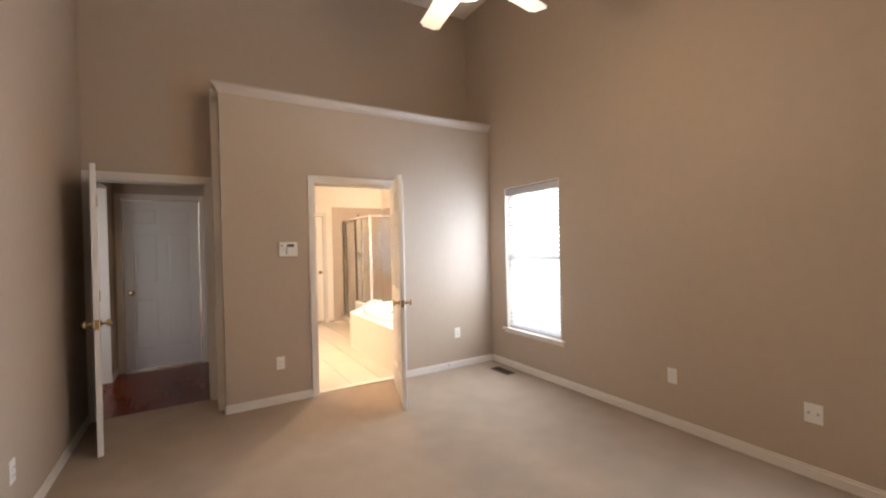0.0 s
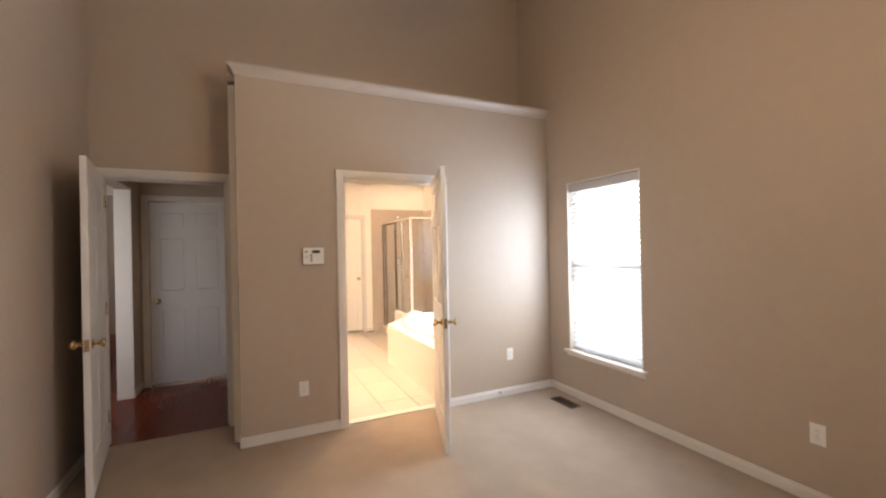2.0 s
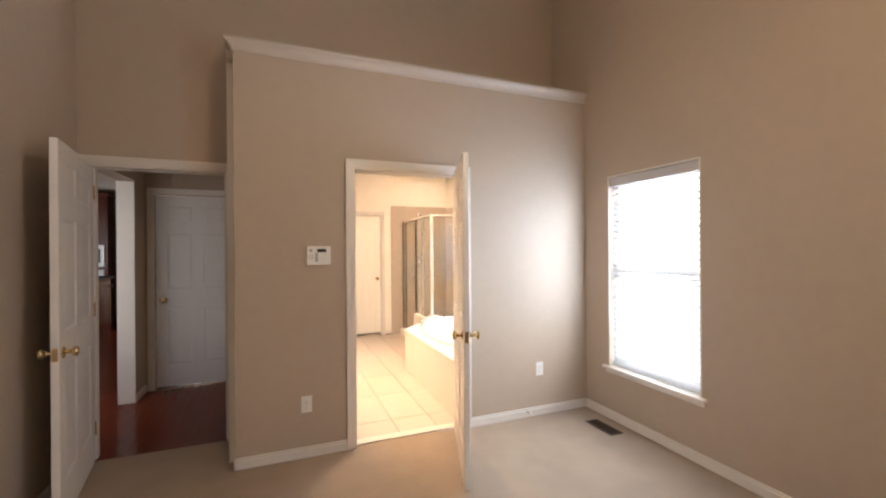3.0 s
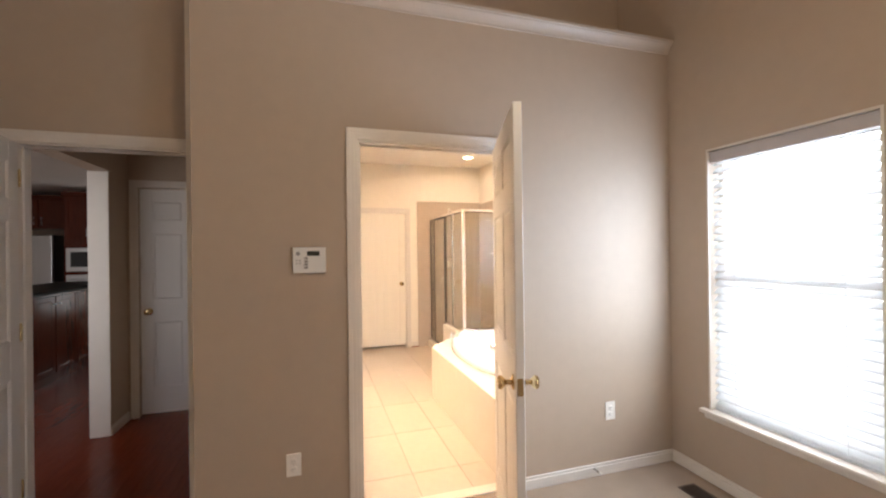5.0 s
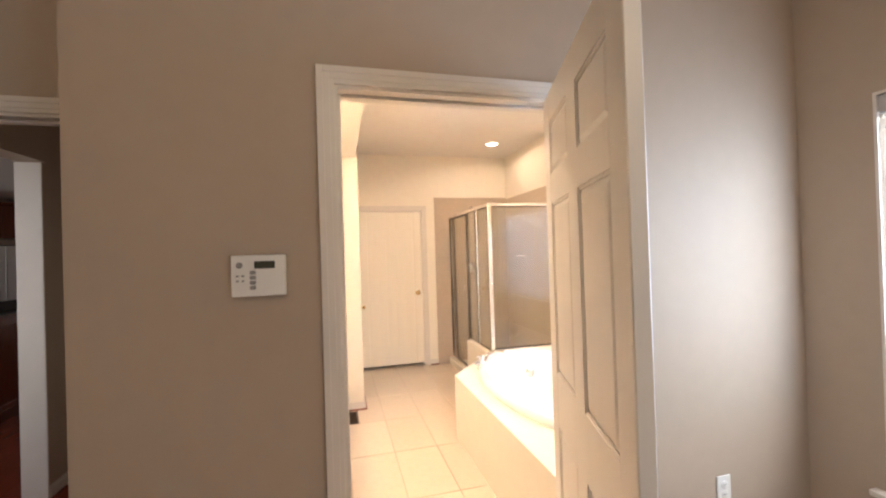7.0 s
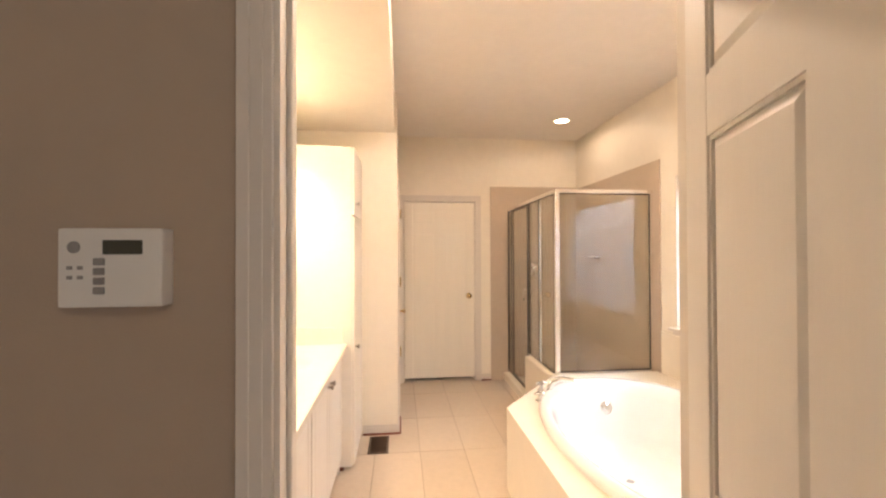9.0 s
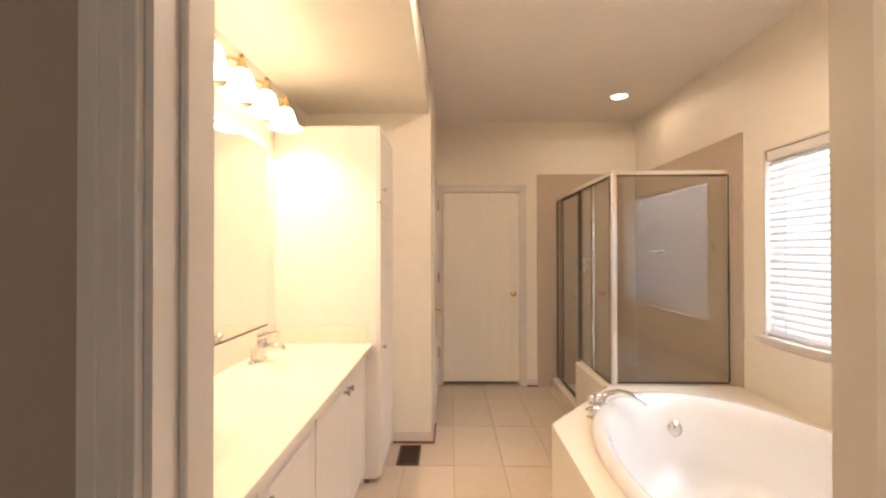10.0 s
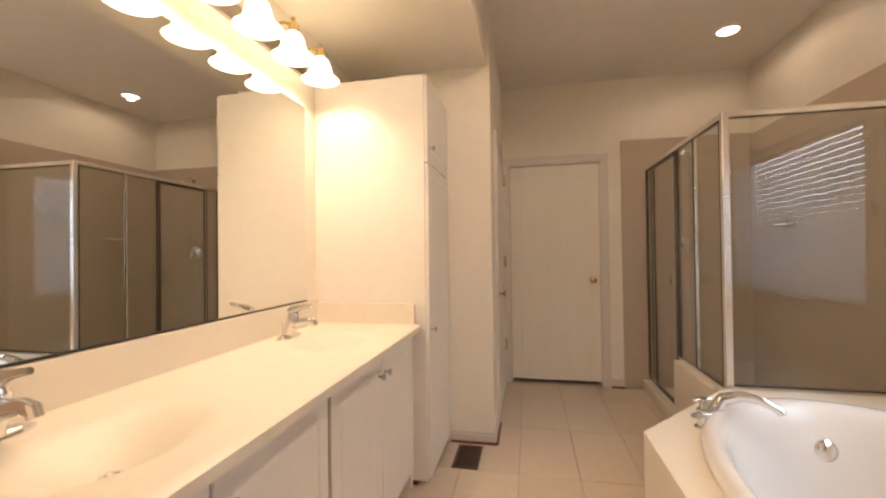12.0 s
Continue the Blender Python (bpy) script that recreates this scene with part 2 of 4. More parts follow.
def panel_wall(axis, a0, a1, p0, p1, z0, z1, holes=()):
    """One closed wall along x or y from a0 to a1, between the planes p0 and p1, with holes (b0, b1, low, high) through it."""
    us = sorted({a0, a1} | {min(max(u, a0), a1) for h in holes for u in h[:2]})
    ws = sorted({z0, z1} | {min(max(w, z0), z1) for h in holes for w in h[2:]})
    bm = bmesh.new()
    made = {}

    def vert(u, p, w):
        if (u, p, w) not in made:
            made[u, p, w] = bm.verts.new((u, p, w) if axis == "x" else (p, u, w))
        return made[u, p, w]

    def solid(i, k):
        if not (0 <= i < len(us) - 1 and 0 <= k < len(ws) - 1):
            return False
        u, w = (us[i] + us[i + 1]) / 2, (ws[k] + ws[k + 1]) / 2
        return not any(h[0] < u < h[1] and h[2] < w < h[3] for h in holes)

    for i in range(len(us) - 1):
        for k in range(len(ws) - 1):
            if not solid(i, k):
                continue
            u0, u1, w0, w1 = us[i], us[i + 1], ws[k], ws[k + 1]
            for p in (p0, p1):
                bm.faces.new((vert(u0, p, w0), vert(u1, p, w0), vert(u1, p, w1), vert(u0, p, w1)))
            for di, dk, (ea, ew), (fa, fw) in ((-1, 0, (u0, w0), (u0, w1)), (1, 0, (u1, w0), (u1, w1)), (0, -1, (u0, w0), (u1, w0)), (0, 1, (u0, w1), (u1, w1))):
                if not solid(i + di, k + dk):
                    bm.faces.new((vert(ea, p0, ew), vert(fa, p0, fw), vert(fa, p1, fw), vert(ea, p1, ew)))
    return bm


# ---- structure ----
RX, LX, BY, HY, BACK = 3.27, -0.66, 3.92, 4.40, -1.0
TOP = 4.42
BATHX, MIRX, ENDY = 3.43, 0.415, 7.77
JX, JY = 1.347, 6.49
D0, D1 = 1.141, 2.026
H0, H1 = -0.598, 0.255
DOORH, HALLH = 2.076, 2.075

structure("ground", bx(-60, 60, -60, 60, -0.7, -0.6), GRASS, "dull green lawn outside the house", "ground")
structure("backdrop", bx(4.4, 4.45, -3, 12, -0.6, 6), SKY_GLOW, "bright hazy white sky outside the windows", "backdrop")
structure("carpet_floor", bx(LX - 0.12, RX + 0.14, BACK - 0.12, BY + 0.06, -0.12, 0.0), CARPET, "beige cut-pile wall-to-wall bedroom carpet", "carpet")
structure("carpet_alcove", bx(LX - 0.12, 0.45, BY + 0.06, HY + 0.02, -0.12, 0.0), CARPET, "beige carpet in the doorway alcove", "carpet")
structure("wall_east", panel_wall("y", BACK - 0.12, HY + 0.12, RX, RX + 0.16, 0, TOP, [(2.79, 3.635, 0.45, 2.08), (-0.36, 0.485, 0.45, 2.08)]), WALL, "tall tan painted bedroom wall with two windows", "wall")
structure("wall_west", panel_wall("y", BACK - 0.12, HY, LX - 0.12, LX, 0, TOP), WALL, "tan painted bedroom side wall", "wall")
structure("wall_south", panel_wall("x", LX, RX, BACK - 0.16, BACK, 0, TOP), WALL, "tan painted bedroom back wall", "wall")
structure("wall_bathroom", panel_wall("x", 0.348, RX, BY, BY + 0.12, 0, 2.82, [(D0, D1, 0, DOORH)]), WALL, "tan partition wall with a bathroom doorway", "wall")
structure("wall_return", bx(0.348, 0.46, BY + 0.12, HY, 0, 2.82), WALL, "tan return of the partition wall", "wall")
structure("plant_ledge", bx(0.348, RX, BY, HY, 2.82, 2.865), TRIM, "flat painted ledge above the partition wall", "ledge")
structure("wall_upper", panel_wall("x", LX - 0.12, RX, HY, HY + 0.12, 0, TOP, [(H0, H1, 0, HALLH), (0.46, RX, -1, 2.82)]), WALL, "tall tan wall above the hall doorway and ledge", "wall")
structure("ceiling", bx(LX - 0.12, RX + 0.16, BACK - 0.12, HY + 0.12, TOP, TOP + 0.1), CEIL, "high off-white bedroom ceiling", "ceiling")

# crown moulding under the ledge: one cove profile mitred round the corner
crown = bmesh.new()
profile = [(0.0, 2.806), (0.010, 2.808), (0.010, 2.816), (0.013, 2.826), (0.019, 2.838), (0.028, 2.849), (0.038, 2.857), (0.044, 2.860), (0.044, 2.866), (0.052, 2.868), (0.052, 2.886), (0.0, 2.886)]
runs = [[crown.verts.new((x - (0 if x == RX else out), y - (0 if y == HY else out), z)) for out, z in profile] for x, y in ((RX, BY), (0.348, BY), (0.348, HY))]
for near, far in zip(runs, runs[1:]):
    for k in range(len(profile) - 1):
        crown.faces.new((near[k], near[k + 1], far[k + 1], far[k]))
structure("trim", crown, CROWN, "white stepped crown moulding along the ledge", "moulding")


def baseboard(axis, a0, a1, plane, out, mat=TRIM, high=0.076):
    """A skirting board along x or y that stands out from its wall towards `out`."""
    bm = bmesh.new()
    for depth, z0, z1 in ((0.014, 0, high - 0.018), (0.009, high - 0.018, high)):
        lo, hi = sorted((plane, plane + out * depth))
        if axis == "x":
            box(bm, a0, a1, lo, hi, z0, z1, bevel=0.002)
        else:
            box(bm, lo, hi, a0, a1, z0, z1, bevel=0.002)
    return structure("baseboard", bm, mat, "white painted baseboard along the wall", "baseboard")


CW = 0.06
baseboard("x", 0.334, D0 - CW, BY, -1)
baseboard("x", D1 + CW, RX, BY, -1)
baseboard("y", BACK, BY - 0.014, RX, -1)
baseboard("y", BACK, HY, LX, 1)
baseboard("y", BY - 0.014, HY - 0.02, 0.348, -1)
baseboard("x", LX, RX, BACK, 1)


def casing(name, x0, x1, y, out, high, wide=CW, label="white moulded door casing"):
    """Door trim round an opening in a wall along x; three stepped bands on each side."""
    bm = bmesh.new()
    for b0, b1, depth in ((0, 0.018, 0.013), (0.016, wide - 0.02, 0.016), (wide - 0.022, wide, 0.020)):
        lo, hi = sorted((y, y + out * depth))
        box(bm, x0 - b1, x0 - b0, lo, hi, 0, high + b1, bevel=0.0012)
        box(bm, x1 + b0, x1 + b1, lo, hi, 0, high + b1, bevel=0.0012)
        box(bm, x0 - b0, x1 + b0, lo, hi, high + b0, high + b1, bevel=0.0012)
    return structure(name, bm, TRIM, label, "door casing")


def jamb(name, x0, x1, y0, y1, high, stop):
    """Lining of a doorway in a wall along x, with a door stop."""
    bm = bmesh.new()
    box(bm, x0, x0 + 0.010, y0, y1, 0, high)
    box(bm, x1 - 0.012, x1, y0, y1, 0, high)
    box(bm, x0 + 0.010, x1 - 0.012, y0, y1, high - 0.012, high)
    box(bm, x0 + 0.010, x0 + 0.020, stop, stop + 0.035, 0, high - 0.012, bevel=0.002)
    box(bm, x1 - 0.024, x1 - 0.012, stop, stop + 0.035, 0, high - 0.012, bevel=0.002)
    box(bm, x0 + 0.024, x1 - 0.024, stop, stop + 0.035, high - 0.024, high - 0.012, bevel=0.002)
    return structure(name, bm, TRIM, "white painted door lining with stop", "door frame")


casing("trim", D0, D1, BY, -1, DOORH)
casing("trim", D0, D1, BY + 0.12, 1, DOORH)
jamb("trim", D0, D1, BY, BY + 0.12, DOORH, BY + 0.045)
casing("trim", H0, H1, HY, -1, HALLH)
casing("trim", H0, H1, HY + 0.12, 1, HALLH)
jamb("trim", H0, H1, HY, HY + 0.12, HALLH, HY + 0.045)

# bathroom shell
C0, C1 = 1.402, 2.228
structure("wall_vanity", bx(MIRX - 0.12, MIRX, BY + 0.12, JY, 0, 2.9), BATH_WALL, "cream painted wall behind the vanity", "wall")
structure("wall_jut", bx(MIRX - 0.12, JX, JY, JY + 0.12, 0, 2.9), BATH_WALL, "cream wall end beside the linen cabinet", "wall")
structure("wall_toilet", bx(JX - 0.1, JX, JY + 0.12, ENDY, 0, 2.9), BATH_WALL, "cream wall beside the closet door", "wall")
structure("wall_north", panel_wall("x", JX - 0.1, BATHX + 0.16, ENDY, ENDY + 0.12, 0, 2.9, [(C0, C1, 0, 2.045)]), BATH_WALL, "cream bathroom end wall with a closet doorway", "wall")
structure("wall_bath_east", panel_wall("y", BY + 0.12, ENDY, BATHX, BATHX + 0.16, 0, 2.9, [(4.54, 6.03, 0.885, 2.03)]), BATH_WALL, "cream bathroom wall with a window above the tub", "wall")
structure("wall_bath_south", panel_wall("x", 0.46, BATHX, BY + 0.12, BY + 0.132, 0, 2.768, [(D0 - CW - 0.001, D1 + CW + 0.001, 0, DOORH + CW + 0.001)]), BATH_WALL, "cream bathroom side of the partition", "wall")
structure("ceiling", bx(MIRX - 0.12, BATHX + 0.16, BY + 0.12, ENDY + 0.12, 2.768, 2.798), CEIL, "off-white flat bathroom ceiling", "ceiling")
structure("ceiling", bx(MIRX, 1.325, BY + 0.132, JY, 2.432, 2.768), BATH_WALL, "lowered cream soffit above the vanity", "soffit")
# unseen box added to keep sky light out of the gap under the door
structure("closet_light_block", bx(1.25, 2.4, ENDY + 0.5, ENDY + 0.55, -0.1, 2.9), BATH_WALL, "unseen back wall blocking light behind the closet door", "wall")
for wx in (1.25, 2.35):
    structure("closet_light_block", bx(wx, wx + 0.05, ENDY + 0.12, ENDY + 0.5, -0.1, 2.9), BATH_WALL, "unseen side wall blocking light behind the closet door", "wall")
structure("ceiling", bx(1.25, 2.4, ENDY + 0.12, ENDY + 0.55, 2.9, 2.95), CEIL, "unseen lid blocking light behind the closet door", "ceiling")
baseboard("x", C1 + CW, 2.40, ENDY, -1)
baseboard("x", 1.07, JX, JY, -1)
baseboard("y", JY - 0.014, 6.80, JX, 1)
shoe = bmesh.new()
box(shoe, 1.07, JX + 0.02, JY - 0.028, JY - 0.014, 0, 0.018, bevel=0.004)
box(shoe, JX + 0.014, JX + 0.028, JY - 0.014, 6.80, 0, 0.018, bevel=0.004)
box(shoe, C1 + CW, 2.40, ENDY - 0.028, ENDY - 0.014, 0, 0.018, bevel=0.004)
structure("trim", shoe, TOE, "reddish brown wooden shoe moulding on the tiles", "moulding")
casing("trim", C0, C1, ENDY, -1, 2.045)
jamb("trim", C0, C1, ENDY, ENDY + 0.12, 2.045, ENDY + 0.06)


# ---- doors ----
def knob(parent, x, z, side, mat, r=0.027, name="knob"):
    """A round door knob with rose, standing out along local y on the given side."""
    turn = Matrix.Translation((x, side * 0.0175, z)) @ pose(0, 0, 0, -90 * side)
    bm = lathe(bmesh.new(), [(0.031, 0), (0.031, 0.004), (0.024, 0.009), (0.012, 0.012), (0.010, 0.030), (0.016, 0.036), (r, 0.048), (r + 0.001, 0.055), (r - 0.003, 0.063), (0.012, 0.068), (0.0, 0.069)], turn, 20)
    return part(name, bm, mat, parent, "round polished brass knob" if mat is BRASS else "", True)


def panel_door(name, m, wide, high, label, knobs=(1, -1), knob_mat=BRASS, mat=DOOR, hinges=True, group="", relief=1.0):
    """Six-panel door leaf: x runs from the hinge along the leaf, y through its thickness."""
    root = thing(name, m, label, "door", group, "structure")
    t = 0.0175
    stile, mid = wide * 0.12, wide * 0.125
    rails = ((0.012, 0.235), (0.845, 1.035), (1.65, 1.755), (high - 0.105, high))
    xs = ((stile, wide / 2 - mid / 2), (wide / 2 + mid / 2, wide - stile))
    bm = bmesh.new()
    box(bm, 0, stile, -t, t, 0.012, high, bevel=0.0025)
    box(bm, wide - stile, wide, -t, t, 0.012, high, bevel=0.0025)
    for z0, z1 in rails:
        box(bm, stile, wide - stile, -t + 0.0004, t - 0.0004, z0, z1)
    for (_, z0), (z1, _) in zip(rails, rails[1:]):
        box(bm, xs[0][1], xs[1][0], -t + 0.0004, t - 0.0004, z0, z1)
    part("leaf", bm, mat, root)
    for (_, z0), (z1, _) in zip(rails, rails[1:]):
        for x0, x1 in xs:
            pb = bmesh.new()
            box(pb, x0, x1, -t + 0.010 * relief, t - 0.010 * relief, z0, z1)
            for side in (1, -1):
                g = 0.026
                vs = []
                for inset, y in ((0.008, side * (t - 0.0105 * relief)), (g, side * (t - 0.003 * relief))):
                    vs.append([pb.verts.new((x, y, z)) for x, z in ((x0 + inset, z0 + inset), (x1 - inset, z0 + inset), (x1 - inset, z1 - inset), (x0 + inset, z1 - inset))])
                for k in range(4):
                    pb.faces.new((vs[0][k], vs[0][(k + 1) % 4], vs[1][(k + 1) % 4], vs[1][k]))
                pb.faces.new(vs[1])
                for a0, a1, c0, c1 in ((x0, x0 + 0.008, z0, z1), (x1 - 0.008, x1, z0, z1), (x0 + 0.008, x1 - 0.008, z0, z0 + 0.008), (x0 + 0.008, x1 - 0.008, z1 - 0.008, z1)):
                    e0, e1 = sorted((side * (t - 0.010 * relief), side * (t - 0.004 * relief)))
                    box(pb, a0, a1, e0, e1, c0, c1)
            part("panel", pb, mat, root)
    for side in knobs:
        knob(root, wide - 0.065, 0.935, side, knob_mat)
    part("latch_plate", bx(wide - 0.0005, wide + 0.0015, -0.0125, 0.0125, 0.90, 0.97, bevel=0.0006), knob_mat, root, "brass latch plate")
    if hinges:
        for z in (0.20, 1.02, 1.83):
            hb = lathe(bmesh.new(), [(0.006, 0), (0.006, 0.09), (0.003, 0.096)], Matrix.Translation((-0.004, t + 0.004, z)), 10)
            part("hinge", hb, knob_mat, root, "", True)
    return root


panel_door("door_1", pose(1.940, BY - 0.033, 0, 0, 0, -108.6), 0.828, 2.05, "open white six-panel bathroom door with brass knobs")
panel_door("door_2", pose(H0 + 0.014, HY - 0.028, 0, 0, 0, -80.6), 0.823, 2.06, "open white six-panel hall door with brass knobs")
panel_door("door_3", pose(C0 + 0.014, ENDY + 0.03, 0.032, 0, 0, 0), 0.798, 1.996, "closed cream six-panel closet door with brass knob", knobs=(-1,), mat=BATH_DOOR, hinges=False, relief=0.18)
# door in the side wall, seen on its edge: casing, lever knob and hinges
side = thing("door_4", pose(JX, 6.87, 0, 0, 0, 90), "closed white narrow door with brass hinges in the side wall", "door", kind="structure")
part("leaf", bx(0, 0.72, -0.012, 0.0, 0.012, 2.03, bevel=0.002), DOOR, side)
sc = bmesh.new()
for b0, b1 in ((-CW, 0), (0.72, 0.72 + CW)):
    box(sc, b0, b1, -0.018, 0.0, 0, 2.045 + CW, bevel=0.003)
box(sc, 0, 0.72, -0.018, 0.0, 2.045, 2.045 + CW, bevel=0.003)
part("casing", sc, TRIM, side)
for z in (0.35, 1.10, 1.83):
    part("hinge", lathe(bmesh.new(), [(0.005, -0.008), (0.010, 0), (0.010, 0.09), (0.005, 0.098)], Matrix.Translation((0.725, -0.024, z)), 12), BRASS, side, "brass hinge", True)
part("knob", lathe(bmesh.new(), [(0.028, 0), (0.028, 0.004), (0.01, 0.01), (0.01, 0.03), (0.024, 0.042), (0.024, 0.05), (0.0, 0.056)], Matrix.Translation((0.06, -0.012, 0.92)) @ pose(0, 0, 0, 90), 18), BRASS, side, "brass knob", True)


# ---- windows and blinds ----
def window(name, plane, y0, y1, z0, z1, label, rail=True):
    """Double-hung window in a wall along y whose room side is at x = plane and whose outside is at larger x."""
    root = thing(name, pose(plane, y0, z0), label, "window", kind="structure")
    w, h = y1 - y0, z1 - z0
    fr = bmesh.new()
    box(fr, 0.0, 0.16, 0, 0.012, 0, h)
    box(fr, 0.0, 0.16, w - 0.012, w, 0, h)
    box(fr, 0.0, 0.16, 0.012, w - 0.012, h - 0.012, h)
    box(fr, 0.09, 0.15, 0.012, 0.045, 0, h - 0.012, bevel=0.003)
    box(fr, 0.09, 0.15, w - 0.045, w - 0.012, 0, h - 0.012, bevel=0.003)
    box(fr, 0.09, 0.15, 0.045, w - 0.045, h - 0.05, h - 0.012, bevel=0.003)
    box(fr, 0.09, 0.15, 0.045, w - 0.045, 0.0, 0.05, bevel=0.003)
    part("window_frame", fr, TRIM, root)
    middle = (h / 2 - 0.025, h / 2 + 0.02) if rail else ()
    if rail:
        part("meeting_rail", bx(0.085, 0.14, 0.045, w - 0.045, *middle, bevel=0.004), TRIM, root)
    sill = bx(-0.04, 0.09, -0.04, w + 0.04, -0.02, 0.004, bevel=0.006, seg=2)
    part("window_sill", sill, TRIM, root, "white painted sill board")
    apron = bmesh.new()
    box(apron, -0.012, 0, -0.025, w + 0.025, -0.055, -0.02, bevel=0.004)
    part("apron", apron, TRIM, root)
    levels = (0.05, *middle, h - 0.05)
    for low, high in zip(levels[::2], levels[1::2]):
        p = part("pane", bx(0.118, 0.122, 0.045, w - 0.045, low, high), PANE, root)
        p.visible_shadow = False
    return root


def blind(plane, y0, y1, z0, z1, pitch, tilt, label, mat=SLAT, valance=0.0):
    """Horizontal blind: head rail, slats, ladder tapes, bottom rail and wand."""
    root = thing("window_blind", pose(plane, y0, z0), label, "blind")
    w, h = y1 - y0, z1 - z0
    part("head_rail", bx(-0.025, 0.03, 0, w, h - 0.06, h, bevel=0.004), PLASTIC, root)
    if valance:
        part("valance", bx(-0.043, -0.034, 0.001, w - 0.001, h - valance, h - 0.004, bevel=0.003), SHADED_VALANCE, root, "white valance strip with its shade painted grey")
    part("bottom_rail", bx(-0.02, 0.025, 0.003, w - 0.003, 0.0, 0.02, bevel=0.004), mat, root)
    slat = bmesh.new()
    half = 0.028
    c, s = math.cos(radians(tilt)), math.sin(radians(tilt))
    rows = []
    for k in range(5):
        u = -half + 2 * half * k / 4
        lift = 0.0035 * (1 - (u / half) ** 2)
        x, z = u * c - lift * s, u * s + lift * c
        rows.append([(x, z + 0.0012), (x, z - 0.0012)])
    top = [[slat.verts.new((x, y, z)) for y in (0.004, w - 0.004)] for (x, z), _ in rows]
    low = [[slat.verts.new((x, y, z)) for y in (0.004, w - 0.004)] for _, (x, z) in rows]
    for k in range(4):
        slat.faces.new((top[k][0], top[k][1], top[k + 1][1], top[k + 1][0]))
        slat.faces.new((low[k][0], low[k + 1][0], low[k + 1][1], low[k][1]))
    for k in (0, 4):
        slat.faces.new((top[k][0], top[k][1], low[k][1], low[k][0]))
    n = int((h - 0.10) / pitch) + 1
    pitch = (h - 0.11) / (n - 1)
    first = part("slat", slat, mat, root, "", True)
    first.location = (0.002, 0, 0.04)
    for k in range(1, n):
        ob = new("slat", first.data)
        ob.parent, ob.location = root, (0.002, 0, 0.04 + k * pitch)
    for y in (0.14, w - 0.14):
        for x in (-0.026, 0.028):
            part("ladder_cord", bx(x - 0.001, x + 0.001, y - 0.001, y + 0.001, 0.02, h - 0.05), mat, root)
    return root


for number, y0 in ((1, 2.79), (3, -0.36)):
    window(f"window_{number}", RX, y0, y0 + 0.845, 0.45, 2.08, "white double-hung bedroom window glowing with daylight")
    blind(RX + 0.05, y0 + 0.014, y0 + 0.831, 0.455, 2.066, 0.046, 42, "white horizontal slat blind inside the bedroom window", BRIGHT_SLAT, 0.075)
window("window_2", BATHX, 4.54, 6.03, 0.885, 2.03, "white bathroom window above the tub", rail=False)
blind(BATHX + 0.032, 4.555, 6.015, 0.892, 2.015, 0.042, 50, "white horizontal slat blind inside the bathroom window")



# ---- bedroom fixtures ----
def outlet(m, label):
    """Wall plate lying in the local xz plane, facing local -y."""
    root = thing("wall_outlet", m, label, "outlet", "wall outlets")
    part("plate", bx(-0.036, 0.036, -0.006, 0, -0.058, 0.058, bevel=0.003, seg=2), PLASTIC, root)
    for z in (-0.02, 0.02):
        part("socket", lathe(bmesh.new(), [(0.017, 0), (0.017, 0.0025), (0.015, 0.0035)], pose(0, -0.006, z, 90), 20), PLASTIC, root, "", True)
        sl = bmesh.new()
        for x in (-0.006, 0.006):
            box(sl, x - 0.001, x + 0.001, -0.0105, -0.009, z - 0.003, z + 0.005)
        part("slots", sl, BLACK, root)
    part("screw", lathe(bmesh.new(), [(0.003, 0), (0.003, 0.001)], pose(0, -0.006, 0, 90), 10), NICKEL, root)
    return root


outlet(pose(0.80, BY, 0.375), "white duplex outlet on the tan partition wall")
outlet(pose(2.755, BY, 0.405), "white duplex outlet behind the bathroom door")
outlet(pose(RX, 1.676, 0.393, 0, 0, -90), "white duplex outlet on the tall window wall")
outlet(pose(LX, 2.743, 0.355, 0, 0, 90), "white duplex outlet on the side wall")
tv = thing("cable_plate", pose(RX, 0.835, 0.39, 0, 0, -90), "wide white blank cable plate on the window wall", "wall plate")
part("plate", bx(-0.044, 0.044, -0.006, 0, -0.058, 0.058, bevel=0.003, seg=2), PLASTIC, tv)
for px in (-0.022, 0.022):
    part("jack", lathe(bmesh.new(), [(0.007, 0), (0.007, 0.004), (0.004, 0.005)], pose(px, -0.006, 0, 90), 14), NICKEL, tv, "", True)

pad = thing("alarm_keypad", pose(0.889, BY, 1.429), "white alarm keypad with dark display on the partition wall", "keypad")
part("housing", bx(-0.081, 0.081, -0.0360, 0, -0.066, 0.066, bevel=0.006, seg=2), PLASTIC, pad)
part("display", bx(-0.012, 0.050, -0.0375, -0.0350, 0.022, 0.046, bevel=0.001), LCD, pad, "dark display window")
for kz in (0.010, -0.006, -0.022, -0.038):
    part("key", bx(-0.026, -0.008, -0.0390, -0.0350, kz - 0.006, kz + 0.006, bevel=0.0015), KEY, pad, "small grey key")
for kx in (-0.062, -0.046):
    for kz in (0.0, -0.016):
        part("indicator", bx(kx - 0.004, kx + 0.004, -0.0375, -0.0350, kz - 0.003, kz + 0.003), KEY, pad)
part("speaker_grille", lathe(bmesh.new(), [(0.010, 0), (0.010, 0.001), (0.008, 0.0015)], pose(-0.056, -0.0360, 0.034, 90), 20), KEY, pad)


